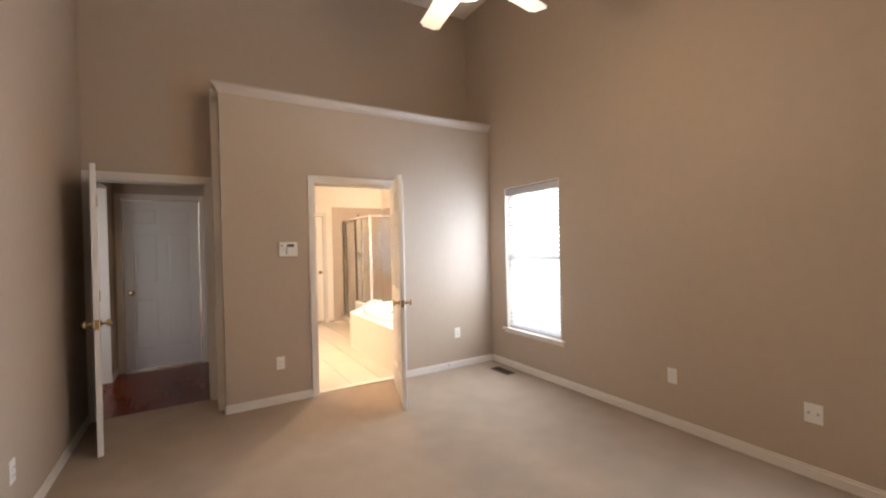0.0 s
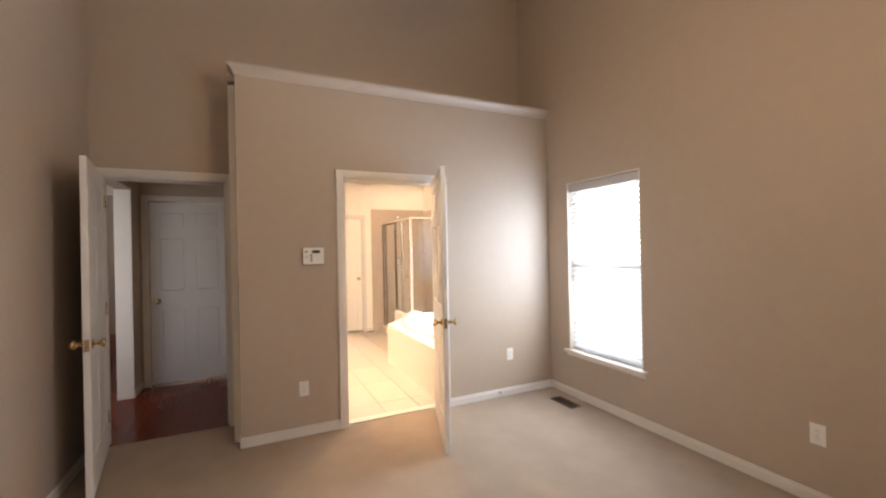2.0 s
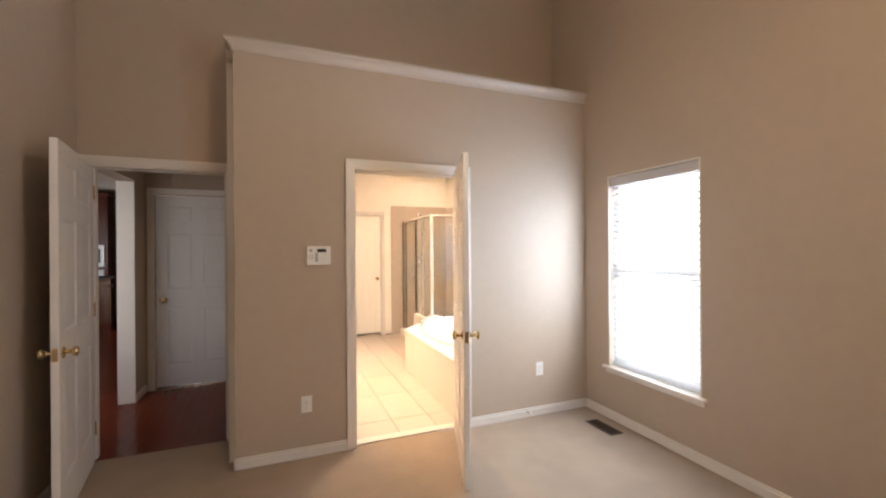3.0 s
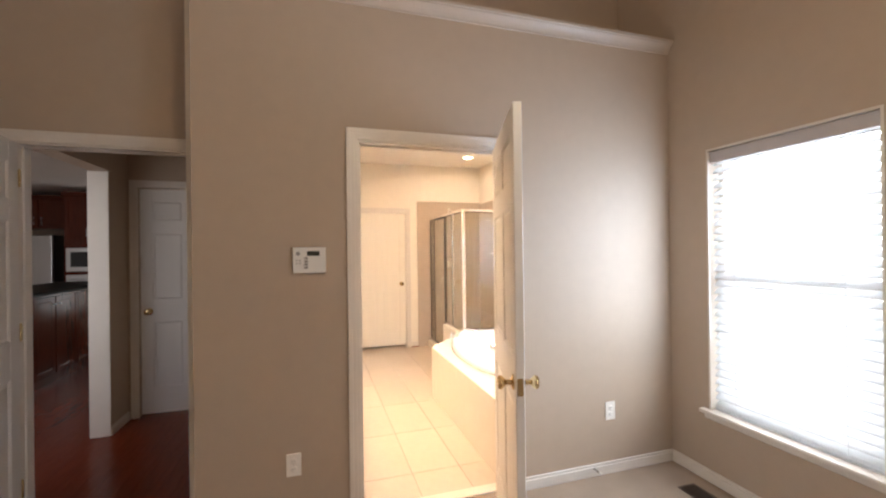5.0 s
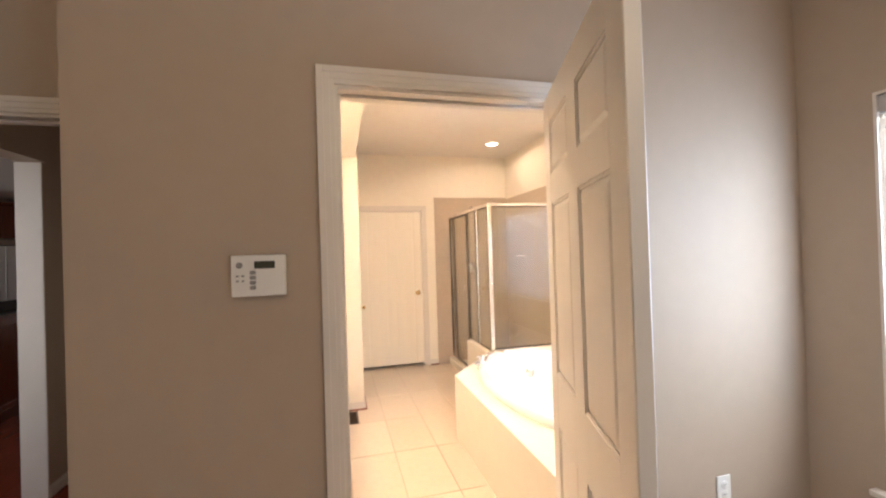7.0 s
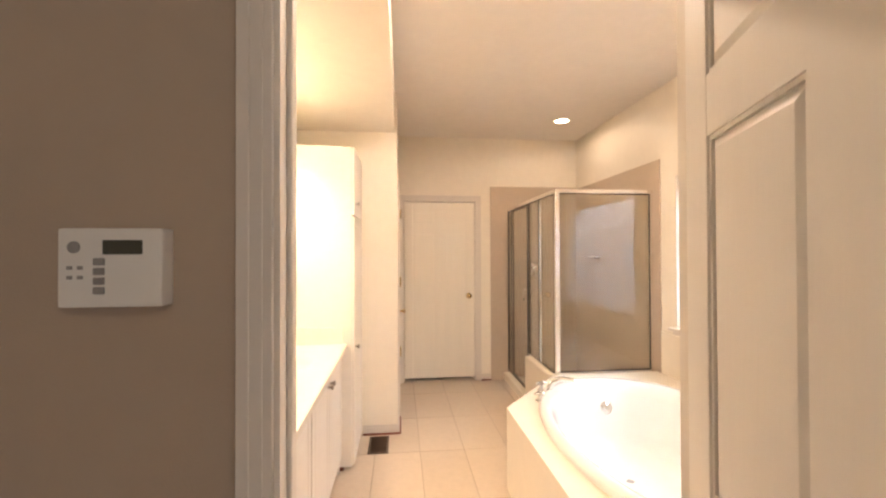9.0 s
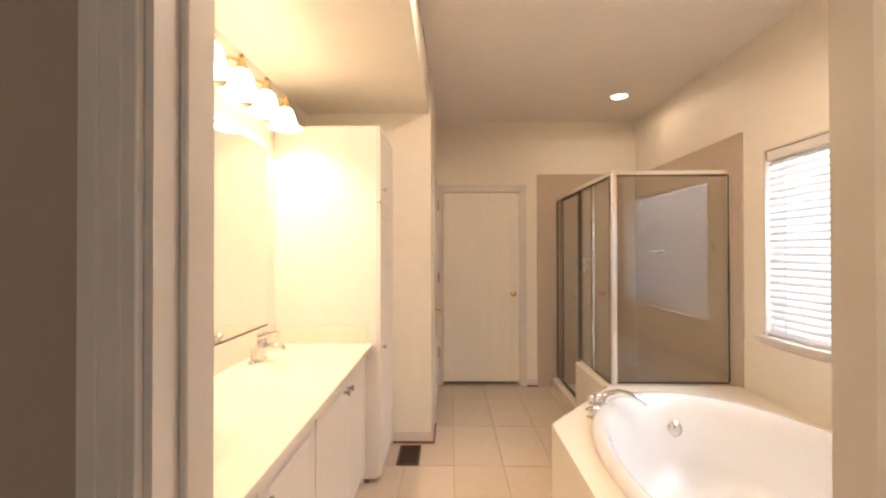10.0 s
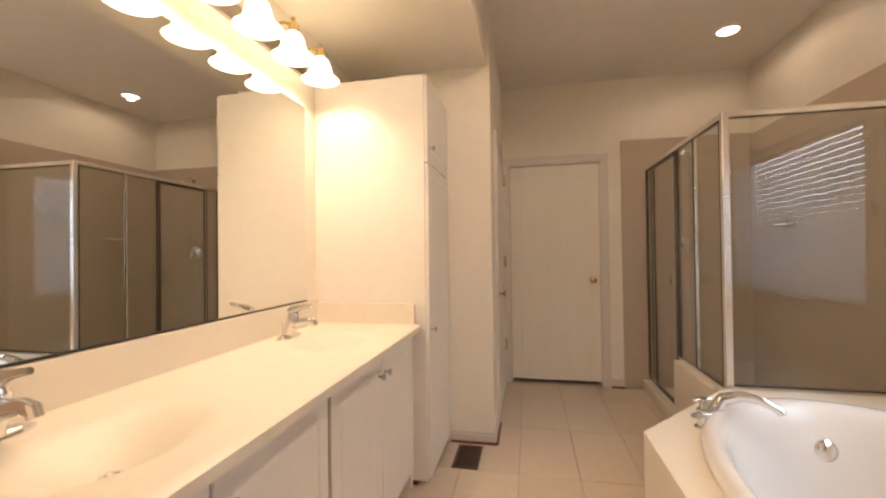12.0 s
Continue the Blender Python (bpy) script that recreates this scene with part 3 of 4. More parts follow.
def register(m, wide, deep, label):
    """Floor register: rim, louvres and a dark plate that paints the shade in the opening."""
    root = thing("floor_vent", m, label, "floor vent")
    rim = bmesh.new()
    e = 0.016
    for x0, x1, y0, y1 in ((-wide / 2, wide / 2, -deep / 2, -deep / 2 + e), (-wide / 2, wide / 2, deep / 2 - e, deep / 2), (-wide / 2, -wide / 2 + e, -deep / 2 + e, deep / 2 - e), (wide / 2 - e, wide / 2, -deep / 2 + e, deep / 2 - e)):
        box(rim, x0, x1, y0, y1, 0.0, 0.007, bevel=0.002)
    part("rim", rim, VENT, root)
    part("throat_shade", bx(-wide / 2 + e, wide / 2 - e, -deep / 2 + e, deep / 2 - e, 0.0005, 0.0015), SHADED_GAP, root)
    n = int((deep - 2 * e) / 0.013)
    for k in range(n):
        y = -deep / 2 + e + (k + 0.5) * (deep - 2 * e) / n
        part("louvre", bx(-wide / 2 + e, wide / 2 - e, y - 0.002, y + 0.002, 0.0015, 0.006), VENT, root)
    return root


register(pose(3.083, 3.50, 0.0), 0.125, 0.29, "brown metal floor register in the beige carpet")

stop = thing("door_stop", pose(2.62, BY - 0.014, 0.05), "small spring door stop on the baseboard", "door stop")
part("spring", lathe(bmesh.new(), [(0.009, 0), (0.006, 0.006), (0.005, 0.05)], pose(0, 0, 0, 90), 12), NICKEL, stop, "", True)
part("tip", lathe(bmesh.new(), [(0.008, 0.05), (0.008, 0.062), (0.005, 0.065)], pose(0, 0, 0, 90), 12), PLASTIC, stop, "", True)

fan = thing("ceiling_fan", pose(1.385, 1.60, TOP), "white five-blade ceiling fan with a lit bowl", "ceiling fan")
part("canopy", lathe(bmesh.new(), [(0.07, 0), (0.065, -0.03), (0.02, -0.07)], None, 24), TRIM, fan, "", True)
part("downrod", lathe(bmesh.new(), [(0.013, -0.06), (0.013, -1.46)], None, 12), TRIM, fan, "", True)
part("motor", lathe(bmesh.new(), [(0.03, -1.42), (0.10, -1.45), (0.13, -1.49), (0.13, -1.55), (0.09, -1.60), (0.07, -1.63)], None, 28), TRIM, fan, "", True)
part("light_kit", lathe(bmesh.new(), [(0.07, -1.63), (0.10, -1.645), (0.10, -1.66)], None, 28), BRASS, fan, "", True)
part("bowl", lathe(bmesh.new(), [(0.10, -1.66), (0.102, -1.675), (0.085, -1.695), (0.05, -1.708), (0.0, -1.712)], None, 28), FAN_BOWL, fan, "lit frosted glass bowl", True)
for k in range(5):
    turn = pose(0, 0, 0, 0, 0, 81 - 72 * k)
    iron = bx(0.11, 0.25, -0.018, 0.018, -1.59, -1.582, bevel=0.002)
    iron.transform(turn)
    part("blade_iron", iron, BRASS, fan)
    bl = bmesh.new()
    box(bl, 0.20, 0.60, -0.065, 0.065, -1.581, -1.574)
    corners = [e for e in bl.edges if abs(e.verts[0].co.z - e.verts[1].co.z) > 0.005]
    bmesh.ops.bevel(bl, geom=corners, offset=0.02, segments=3, affect="EDGES")
    bl.transform(turn @ pose(0, 0, 0, 0, 0, 0) @ Matrix.Translation((0, 0, -1.578)) @ pose(0, 0, 0, 10) @ Matrix.Translation((0, 0, 1.578)))
    part("blade", bl, BLADE, fan)

# ---- bathroom: vanity ----
CT, CF = 0.852, 1.018  # counter height and front edge
V0, V1 = BY + 0.135, 5.938

SINKS = (5.50, 4.53)


def sink_shape(x, y):
    drop = 0.0
    for cy in SINKS:
        r = math.hypot((x - 0.745) / 0.165, (y - cy) / 0.215)
        if r < 1:
            drop = -0.075 * (1 - r ** 2) ** 1.8
    return drop


ctop = bmesh.new()
nx, ny = 40, 130
cxs = [MIRX + 0.001 + (CF - MIRX - 0.001) * i / nx for i in range(nx + 1)]
cys = [V0 + (V1 - V0) * j / ny for j in range(ny + 1)]
grid = [[ctop.verts.new((x, y, CT + sink_shape(x, y) - (0.006 if i == nx else 0))) for y in cys] for i, x in enumerate(cxs)]
for i in range(nx):
    for j in range(ny):
        ctop.faces.new((grid[i][j], grid[i + 1][j], grid[i + 1][j + 1], grid[i][j + 1]))
edge = [ctop.verts.new((CF, y, CT - 0.034)) for y in (V0, V1)]
front = grid[nx]
ctop.faces.new([*front, edge[1], edge[0]])
counter = tagged(mesh_object("countertop", ctop, MARBLE, True), "cream cultured marble vanity top with two moulded sinks", "countertop")
for name, b in (("back_splash", (MIRX + 0.001, MIRX + 0.021, V0, V1, CT - 0.001, CT + 0.125)), ("side_splash", (MIRX + 0.021, CF - 0.03, V1 - 0.02, V1, CT - 0.001, CT + 0.11))):
    part(name, bx(*b, bevel=0.005, seg=2), MARBLE, counter)
for cy in SINKS:
    part("drain", lathe(bmesh.new(), [(0.024, CT - 0.076), (0.024, CT - 0.071), (0.014, CT - 0.070), (0.012, CT - 0.072)], Matrix.Translation((0.745, cy, 0)), 20), CHROME, counter, "chrome drain ring", True)


def framed_slab(wide, high, thick, g):
    """One closed door slab in the xz plane, its front at y = thick, with a routed groove round a flat field."""
    bm = bmesh.new()
    rings = []
    for inset, y in ((0, 0), (0, thick - 0.003), (0.003, thick), (g, thick), (g + 0.005, thick - 0.0025), (g + 0.012, thick - 0.0025), (g + 0.020, thick - 0.0005)):
        rings.append([bm.verts.new((px, y, pz)) for px, pz in ((inset, inset), (wide - inset, inset), (wide - inset, high - inset), (inset, high - inset))])
    for lo, hi in zip(rings, rings[1:]):
        for k in range(4):
            bm.faces.new((lo[k], lo[(k + 1) % 4], hi[(k + 1) % 4], hi[k]))
    bm.faces.new(rings[-1])
    bm.faces.new(list(reversed(rings[0])))
    return bm


def cabinet_door(parent, y0, y1, z0, z1, x, knob_y, knob_z, mat=LAMINATE):
    """Slab door facing +x with a routed frame and a small knob."""
    bm = framed_slab(y1 - y0, z1 - z0, 0.018, 0.055 if y1 - y0 > 0.2 else 0.03)
    bm.transform(pose(x, y0, z0, 0, 0, 90) @ Matrix.Diagonal((1, -1, 1, 1)))
    d = part("door", bm, mat, parent)
    kb = lathe(bmesh.new(), [(0.008, 0), (0.006, 0.004), (0.005, 0.013), (0.014, 0.020), (0.015, 0.025), (0.010, 0.029), (0, 0.030)], Matrix.Translation((x + 0.018, knob_y, knob_z)) @ pose(0, 0, 0, 0, 90), 16)
    part("knob", kb, NICKEL, d, "brushed nickel knob", True)
    return d


def sink_cabinet(y0, y1, split, label):
    root = thing("sink_cabinet", Matrix(), label, "cabinet", "vanity cabinets")
    part("body", bx(MIRX + 0.022, 0.945, y0, y1, 0.10, CT - 0.14), LAMINATE, root)
    part("face_rail", bx(0.925, 0.944, y0, y1, CT - 0.14, CT - 0.036), LAMINATE, root)
    part("toe_kick", bx(0.88, 0.90, y0, y1, 0.0, 0.10), LAMINATE, root)
    part("shoe_moulding", bx(0.90, 0.914, y0, y1, 0.0, 0.022, bevel=0.004), TOE, root, "reddish wooden shoe moulding")
    # dark sheet in place of the shade between and above the doors
    part("shade_sheet", bx(0.9455, 0.9635, y0 + 0.004, y1 - 0.004, 0.12, CT - 0.037), SHADED_GAP, root, "dark sheet painting the shade in the door gaps")
    cabinet_door(root, y0 + 0.003, split - 0.003, 0.115, CT - 0.043, 0.965, split - 0.035, CT - 0.12)
    cabinet_door(root, split + 0.003, y1 - 0.003, 0.115, CT - 0.043, 0.965, split + 0.035, CT - 0.12)
    return root


sink_cabinet(5.002, 5.90, 5.446, "white sink cabinet with two slab doors")
sink_cabinet(4.07, 4.990, 4.525, "white sink cabinet beside the bathroom doorway")
filler = thing("vanity_filler", Matrix(), "narrow white filler strips beside the vanity cabinets", "filler panel")
part("strip", bx(0.60, 0.966, 5.902, 5.936, 0.0, CT - 0.036), LAMINATE, filler)
part("strip", bx(0.60, 0.966, V0, 4.068, 0.0, CT - 0.036), LAMINATE, filler)

linen = thing("linen_cabinet", Matrix(), "tall white linen cabinet standing beside the vanity", "cabinet")
part("body", bx(MIRX + 0.002, 1.046, 5.942, JY - 0.002, 0.03, 2.172, bevel=0.002), LAMINATE, linen)
part("plinth", bx(0.60, 0.99, 5.946, JY - 0.01, 0.0, 0.03), TOE, linen, "reddish wooden plinth strip")
cabinet_door(linen, 5.946, JY - 0.006, 0.045, 1.70, 1.0465, 5.99, 0.82)
cabinet_door(linen, 5.946, JY - 0.006, 1.71, 2.168, 1.0465, 5.99, 1.79)


def basin_tap(m, label):
    """Single-lever basin tap on a base plate; the spout points along local +x."""
    root = thing("basin_tap", m, label, "tap", "vanity taps")
    base = bmesh.new()
    lathe(base, [(0.075, 0), (0.075, 0.006), (0.062, 0.012), (0.03, 0.016)], pose(0, 0, 0, 0, 0, 90), 24, 0.36)
    part("base_plate", base, CHROME, root, "", True)
    part("body", tube(bmesh.new(), [(0, 0, 0.008), (0.008, 0, 0.045), (0.022, 0, 0.088), (0.026, 0, 0.100)], [0.027, 0.024, 0.022, 0.014], 18), CHROME, root, "", True)
    part("spout", tube(bmesh.new(), [(0.012, 0, 0.048), (0.05, 0, 0.062), (0.088, 0, 0.068), (0.108, 0, 0.064), (0.114, 0, 0.050)], [0.019, 0.017, 0.015, 0.014, 0.012], 16), CHROME, root, "", True)
    part("lever", tube(bmesh.new(), [(0.004, 0, 0.104), (0.026, 0, 0.110), (0.06, 0, 0.121), (0.10, 0, 0.130)], [0.016, 0.018, 0.010, 0.007], 12), CHROME, root, "", True)
    part("pop_up_rod", tube(bmesh.new(), [(-0.03, 0, 0.01), (-0.03, 0, 0.06)], [0.003, 0.004], 8), CHROME, root)
    return root


tap = basin_tap(pose(0.515, 5.52, CT) @ Matrix.Scale(1.15, 4), "chrome single-lever tap behind the moulded sink")
copy_thing(tap, pose(0.495, 4.478, CT))

mirror = thing("vanity_mirror", Matrix(), "large frameless wall mirror above the vanity", "mirror")
part("glass", bx(MIRX + 0.002, MIRX + 0.008, V0 + 0.02, 5.83, CT + 0.135, 2.01), MIRROR, mirror)
part("bottom_channel", bx(MIRX + 0.001, MIRX + 0.012, V0 + 0.02, 5.83, CT + 0.127, CT + 0.134), GASKET, mirror)

bar = thing("vanity_light", Matrix(), "brass four-lamp vanity light with glowing bell shades", "wall light")
plate = bmesh.new()
box(plate, MIRX + 0.001, MIRX + 0.022, 4.87, 5.82, 2.165, 2.245, bevel=0.006, seg=2)
part("back_plate", plate, NICKEL, bar)
for ly in LAMP_YS:
    arm = part("arm", tube(bmesh.new(), [(MIRX + 0.02, ly, 2.217), (0.48, ly, 2.240), (0.53, ly, 2.255), (0.57, ly, 2.240), (0.58, ly, 2.217)], [0.007] * 5, 10), BRASS, bar, "curved brass arm", True)
    part("holder", lathe(bmesh.new(), [(0.006, 2.270), (0.011, 2.265), (0.008, 2.253), (0.016, 2.243), (0.021, 2.217), (0.024, 2.201), (0.020, 2.195)], Matrix.Translation((0.58, ly, 0)), 16), BRASS, arm, "brass lamp holder with finial", True)
    sh = bmesh.new()
    prof = [(0.024, 2.199), (0.036, 2.191), (0.046, 2.170), (0.052, 2.140), (0.062, 2.115), (0.082, 2.097), (0.090, 2.092), (0.087, 2.090), (0.060, 2.110), (0.049, 2.140), (0.043, 2.169), (0.034, 2.187), (0.022, 2.195)]
    rings = [[sh.verts.new((0.58 + r * math.cos(a), ly + r * math.sin(a), z)) for a in (2 * math.pi * q / 28 for q in range(28))] for r, z in prof]
    for lo, hi in zip(rings, rings[1:]):
        for q in range(28):
            sh.faces.new((lo[q], lo[(q + 1) % 28], hi[(q + 1) % 28], hi[q]))
    part("shade", sh, SHADE, arm, "glowing frosted glass bell shade", True)

register(pose(1.205, 6.29, 0.004), 0.15, 0.28, "brown floor register in the bathroom tiles")

# same fitting for the real can and for the added fill lamp
for cx, cy in CAN_AND_FILL:
    can = thing("ceiling_can", pose(cx, cy, 2.768), "small round recessed ceiling light, real at the shower, added over the aisle", "ceiling light", "recessed ceiling lights")
    part("trim_ring", lathe(bmesh.new(), [(0.085, 0), (0.085, -0.004), (0.070, -0.008), (0.066, -0.004)], None, 32), PLASTIC, can, "", True)
    part("lens", lathe(bmesh.new(), [(0.066, -0.004), (0.060, -0.002), (0.0, -0.001)], None, 32), CAN_GLOW, can, "glowing lens", True)

# ---- bathroom: tub and deck ----
DZ = 0.50
deck_outline = [(2.02, BY + 0.134), (2.02, 5.63), (2.555, 6.235), (2.61, 6.245), (BATHX - 0.002, 6.245), (BATHX - 0.002, BY + 0.134)]
TC, TA, TB, TP = (2.74, 5.08), 0.585, 0.91, 2.1


def outline_hit(a):
    """Where the way from the tub's middle at angle a leaves the deck."""
    c, s = math.cos(a), math.sin(a)
    best = None
    for (ax, ay), (cx, cy) in zip(deck_outline, deck_outline[1:] + deck_outline[:1]):
        dx, dy = cx - ax, cy - ay
        det = dx * s - dy * c
        if abs(det) < 1e-9:
            continue
        u = ((TC[0] - ax) * s - (TC[1] - ay) * c) / det
        far = (dx * (ay - TC[1]) - dy * (ax - TC[0])) / (dx * s - dy * c)
        if -1e-6 <= u <= 1 + 1e-6 and far > 0 and (best is None or far < best):
            best = far
    return (TC[0] + best * c, TC[1] + best * s)


angles = sorted([2 * math.pi * k / 96 for k in range(96)] + [math.atan2(y - TC[1], x - TC[0]) % (2 * math.pi) for x, y in deck_outline])


def oval_at(a, f):
    """Point of the oval in the direction a from the middle."""
    c, s = abs(math.cos(a)) / (f * TA), abs(math.sin(a)) / (f * TB)
    r = (c ** TP + s ** TP) ** (-1 / TP)
    return (TC[0] + r * math.cos(a), TC[1] + r * math.sin(a))


dk = bmesh.new()
outer = [dk.verts.new((*outline_hit(a), DZ)) for a in angles]
inner = [dk.verts.new((*oval_at(a, 0.985), DZ)) for a in angles]
foot = [dk.verts.new((*outline_hit(a), 0.0)) for a in angles]
for k in range(len(angles)):
    n = (k + 1) % len(angles)
    dk.faces.new((outer[k], outer[n], inner[n], inner[k]))
    dk.faces.new((foot[k], foot[n], outer[n], outer[k]))
deck = tagged(mesh_object("tub_deck", dk, MARBLE), "cream glossy tub surround with a clipped corner", "tub deck", kind="structure")
tub = thing("bath_tub", Matrix(), "white oval drop-in soaking tub in the deck", "bathtub")
tb = bmesh.new()
rim_rings = [(1.045, 0.001), (1.05, 0.016), (1.04, 0.034), (1.015, 0.046), (0.98, 0.049), (0.95, 0.042), (0.925, 0.018), (0.90, -0.03), (0.86, -0.16), (0.82, -0.29), (0.76, -0.37), (0.66, -0.41), (0.40, -0.425), (0.10, -0.43)]
loops = [[tb.verts.new((*oval_at(2 * math.pi * k / 72, f), DZ + z)) for k in range(72)] for f, z in rim_rings]
for lo, hi in zip(loops, loops[1:]):
    for k in range(72):
        tb.faces.new((lo[k], lo[(k + 1) % 72], hi[(k + 1) % 72], hi[k]))
tb.faces.new(loops[-1])
part("shell", tb, TUB, tub, "", True)
part("overflow", lathe(bmesh.new(), [(0.043, 0), (0.043, 0.007), (0.036, 0.014), (0.014, 0.018), (0, 0.018)], look((2.79, 5.872, 0.375), (2.79, 8, -0.1)), 24), CHROME, tub, "round chrome overflow cap", True)
part("drain", lathe(bmesh.new(), [(0.03, DZ - 0.428), (0.03, DZ - 0.422), (0, DZ - 0.42)], Matrix.Translation((2.74, 5.5, 0)), 20), CHROME, tub, "", True)
filler_tap = thing("tub_filler", pose(2.34, 5.79, DZ, 0, 0, -14), "chrome arched tub filler with lever handles on the deck", "tap")
part("spout", tube(bmesh.new(), [(0, 0, 0), (0.004, 0, 0.05), (0.03, 0, 0.098), (0.09, 0, 0.118), (0.16, 0, 0.108), (0.215, 0, 0.078), (0.228, 0, 0.062)], [0.03, 0.027, 0.024, 0.020, 0.018, 0.016, 0.016], 16), CHROME, filler_tap, "", True)
for hx, hy in ((-0.06, -0.10), (-0.03, 0.11)):
    part("handle_base", lathe(bmesh.new(), [(0.027, 0), (0.027, 0.006), (0.016, 0.014), (0.014, 0.04), (0.020, 0.046), (0.017, 0.058), (0, 0.062)], Matrix.Translation((hx, hy, 0)), 18), CHROME, filler_tap, "", True)
    part("lever", tube(bmesh.new(), [(hx - 0.035, hy - 0.02, 0.050), (hx, hy, 0.052), (hx + 0.035, hy + 0.02, 0.050)], [0.007, 0.010, 0.007], 10), CHROME, filler_tap, "", True)

# ---- bathroom: shower ----
SX, SY, ST = 2.612, 6.30, 1.928
KN = 0.46
structure("shower_knee_wall", bx(SX - 0.05, BATHX, SY - 0.05, SY + 0.05, 0, KN + 0.02, bevel=0.006), MARBLE, "cream low wall under the shower glass", "knee wall")
structure("shower_knee_wall", bx(SX - 0.05, SX + 0.05, SY + 0.05, 7.0, 0, KN, bevel=0.006), MARBLE, "cream low wall under the side shower glass", "knee wall")
structure("shower_curb", bx(SX - 0.06, SX + 0.05, 7.0, ENDY, 0, 0.09, bevel=0.006), MARBLE, "cream shower curb under the glass door", "curb")
structure("shower_floor", bx(SX + 0.05, BATHX, SY + 0.05, ENDY, -0.05, 0.03), MARBLE, "cream shower pan", "shower floor")
structure("shower_surround", bx(BATHX - 0.012, BATHX, 6.20, ENDY - 0.013, 0.03, 2.195, bevel=0.003), SHOWER_TILE, "tan shower wall panel on the window side", "shower wall")
structure("shower_surround", bx(2.40, BATHX, ENDY - 0.012, ENDY, 0.0, 2.215, bevel=0.003), SHOWER_TILE, "tan shower wall panel on the end wall", "shower wall")
structure("tub_surround", bx(BATHX - 0.010, BATHX, BY + 0.14, 6.199, DZ, 0.828, bevel=0.003), MARBLE, "cream panel between tub deck and window sill", "tub wall")

enc = thing("shower_enclosure", Matrix(), "aluminium framed clear glass corner shower enclosure", "shower enclosure")


def bar_part(name, b, mat=FRAME, bevel=0.003):
    return part(name, bx(*b, bevel=bevel), mat, enc)


bar_part("header", (SX - 0.018, SX + 0.018, SY + 0.018, ENDY - 0.013, ST, ST + 0.032))
bar_part("header", (SX - 0.018, BATHX - 0.013, SY - 0.018, SY + 0.018, ST, ST + 0.032))
bar_part("corner_post", (SX - 0.018, SX + 0.018, SY - 0.018, SY + 0.018, KN + 0.021, ST))
bar_part("wall_jamb", (BATHX - 0.04, BATHX - 0.013, SY - 0.014, SY + 0.014, KN + 0.021, ST))
bar_part("wall_jamb", (SX - 0.008, SX + 0.008, ENDY - 0.030, ENDY - 0.013, 0.091, ST), DARK_REFLECTION)
bar_part("sill_track", (SX + 0.018, BATHX - 0.04, SY - 0.014, SY + 0.014, KN + 0.021, KN + 0.045))
bar_part("sill_track", (SX - 0.014, SX + 0.014, SY + 0.018, 7.0, KN + 0.001, KN + 0.025))
bar_part("sill_track", (SX - 0.014, SX + 0.014, 7.0, ENDY - 0.038, 0.091, 0.112))
bar_part("post", (SX - 0.012, SX + 0.012, 6.695, 6.709, KN + 0.025, ST))
bar_part("post", (SX - 0.010, SX + 0.010, 6.995, 7.012, 0.112, ST), DARK_REFLECTION)
for y in (6.322, 6.685, 6.98, 7.02, 7.58, ENDY - 0.045):
    bar_part("gasket", (SX - 0.019, SX - 0.012, y - 0.003, y + 0.003, (KN if y < 7.0 else 0.112) + 0.03, ST - 0.004), GASKET, 0.001)
for z in (KN + 0.05, ST - 0.006):
    bar_part("gasket", (SX + 0.02, BATHX - 0.045, SY - 0.0185, SY - 0.012, z - 0.0025, z + 0.0025), GASKET, 0.001)
bar_part("gasket", (BATHX - 0.048, BATHX - 0.040, SY - 0.0185, SY - 0.012, KN + 0.05, ST - 0.006), GASKET, 0.001)
for z, a, b in ((ST - 0.006, SY + 0.03, ENDY - 0.05), (KN + 0.03, SY + 0.03, 6.685), (0.118, 7.03, 7.58)):
    bar_part("gasket", (SX - 0.019, SX - 0.012, a, b, z - 0.0025, z + 0.0025), GASKET, 0.001)
for b in ((SX + 0.018, BATHX - 0.04, SY - 0.003, SY + 0.003, KN + 0.045, ST), (SX - 0.003, SX + 0.003, SY + 0.018, 6.69, KN + 0.025, ST), (SX - 0.003, SX + 0.003, 6.715, 6.985, KN + 0.025, ST), (SX - 0.003, SX + 0.003, 7.59, ENDY - 0.038, 0.112, ST)):
    p = part("glass_pane", bx(*b), SHOWER_GLASS, enc)
    p.visible_shadow = False
sd = part("glass_door", bx(SX - 0.003, SX + 0.003, 7.03, 7.56, 0.125, ST - 0.02), SHOWER_GLASS, enc)
sd.visible_shadow = False
df = bmesh.new()
for b in ((7.019, 7.033, 0.114, ST - 0.004), (7.558, 7.572, 0.114, ST - 0.004)):
    box(df, SX - 0.006, SX + 0.006, b[0], b[1], b[2], b[3], bevel=0.002)
for z in (0.114, ST - 0.022):
    box(df, SX - 0.006, SX + 0.006, 7.037, 7.553, z, z + 0.018, bevel=0.002)
part("door_frame", df, DARK_REFLECTION, sd, "aluminium door frame with a dark reflection in its colour")
part("door_handle", tube(bmesh.new(), [(SX - 0.004, 7.09, 0.98), (SX - 0.03, 7.09, 0.985), (SX - 0.03, 7.09, 1.09), (SX - 0.004, 7.09, 1.095)], [0.006] * 4, 10), CHROME, sd, "chrome pull handle", True)

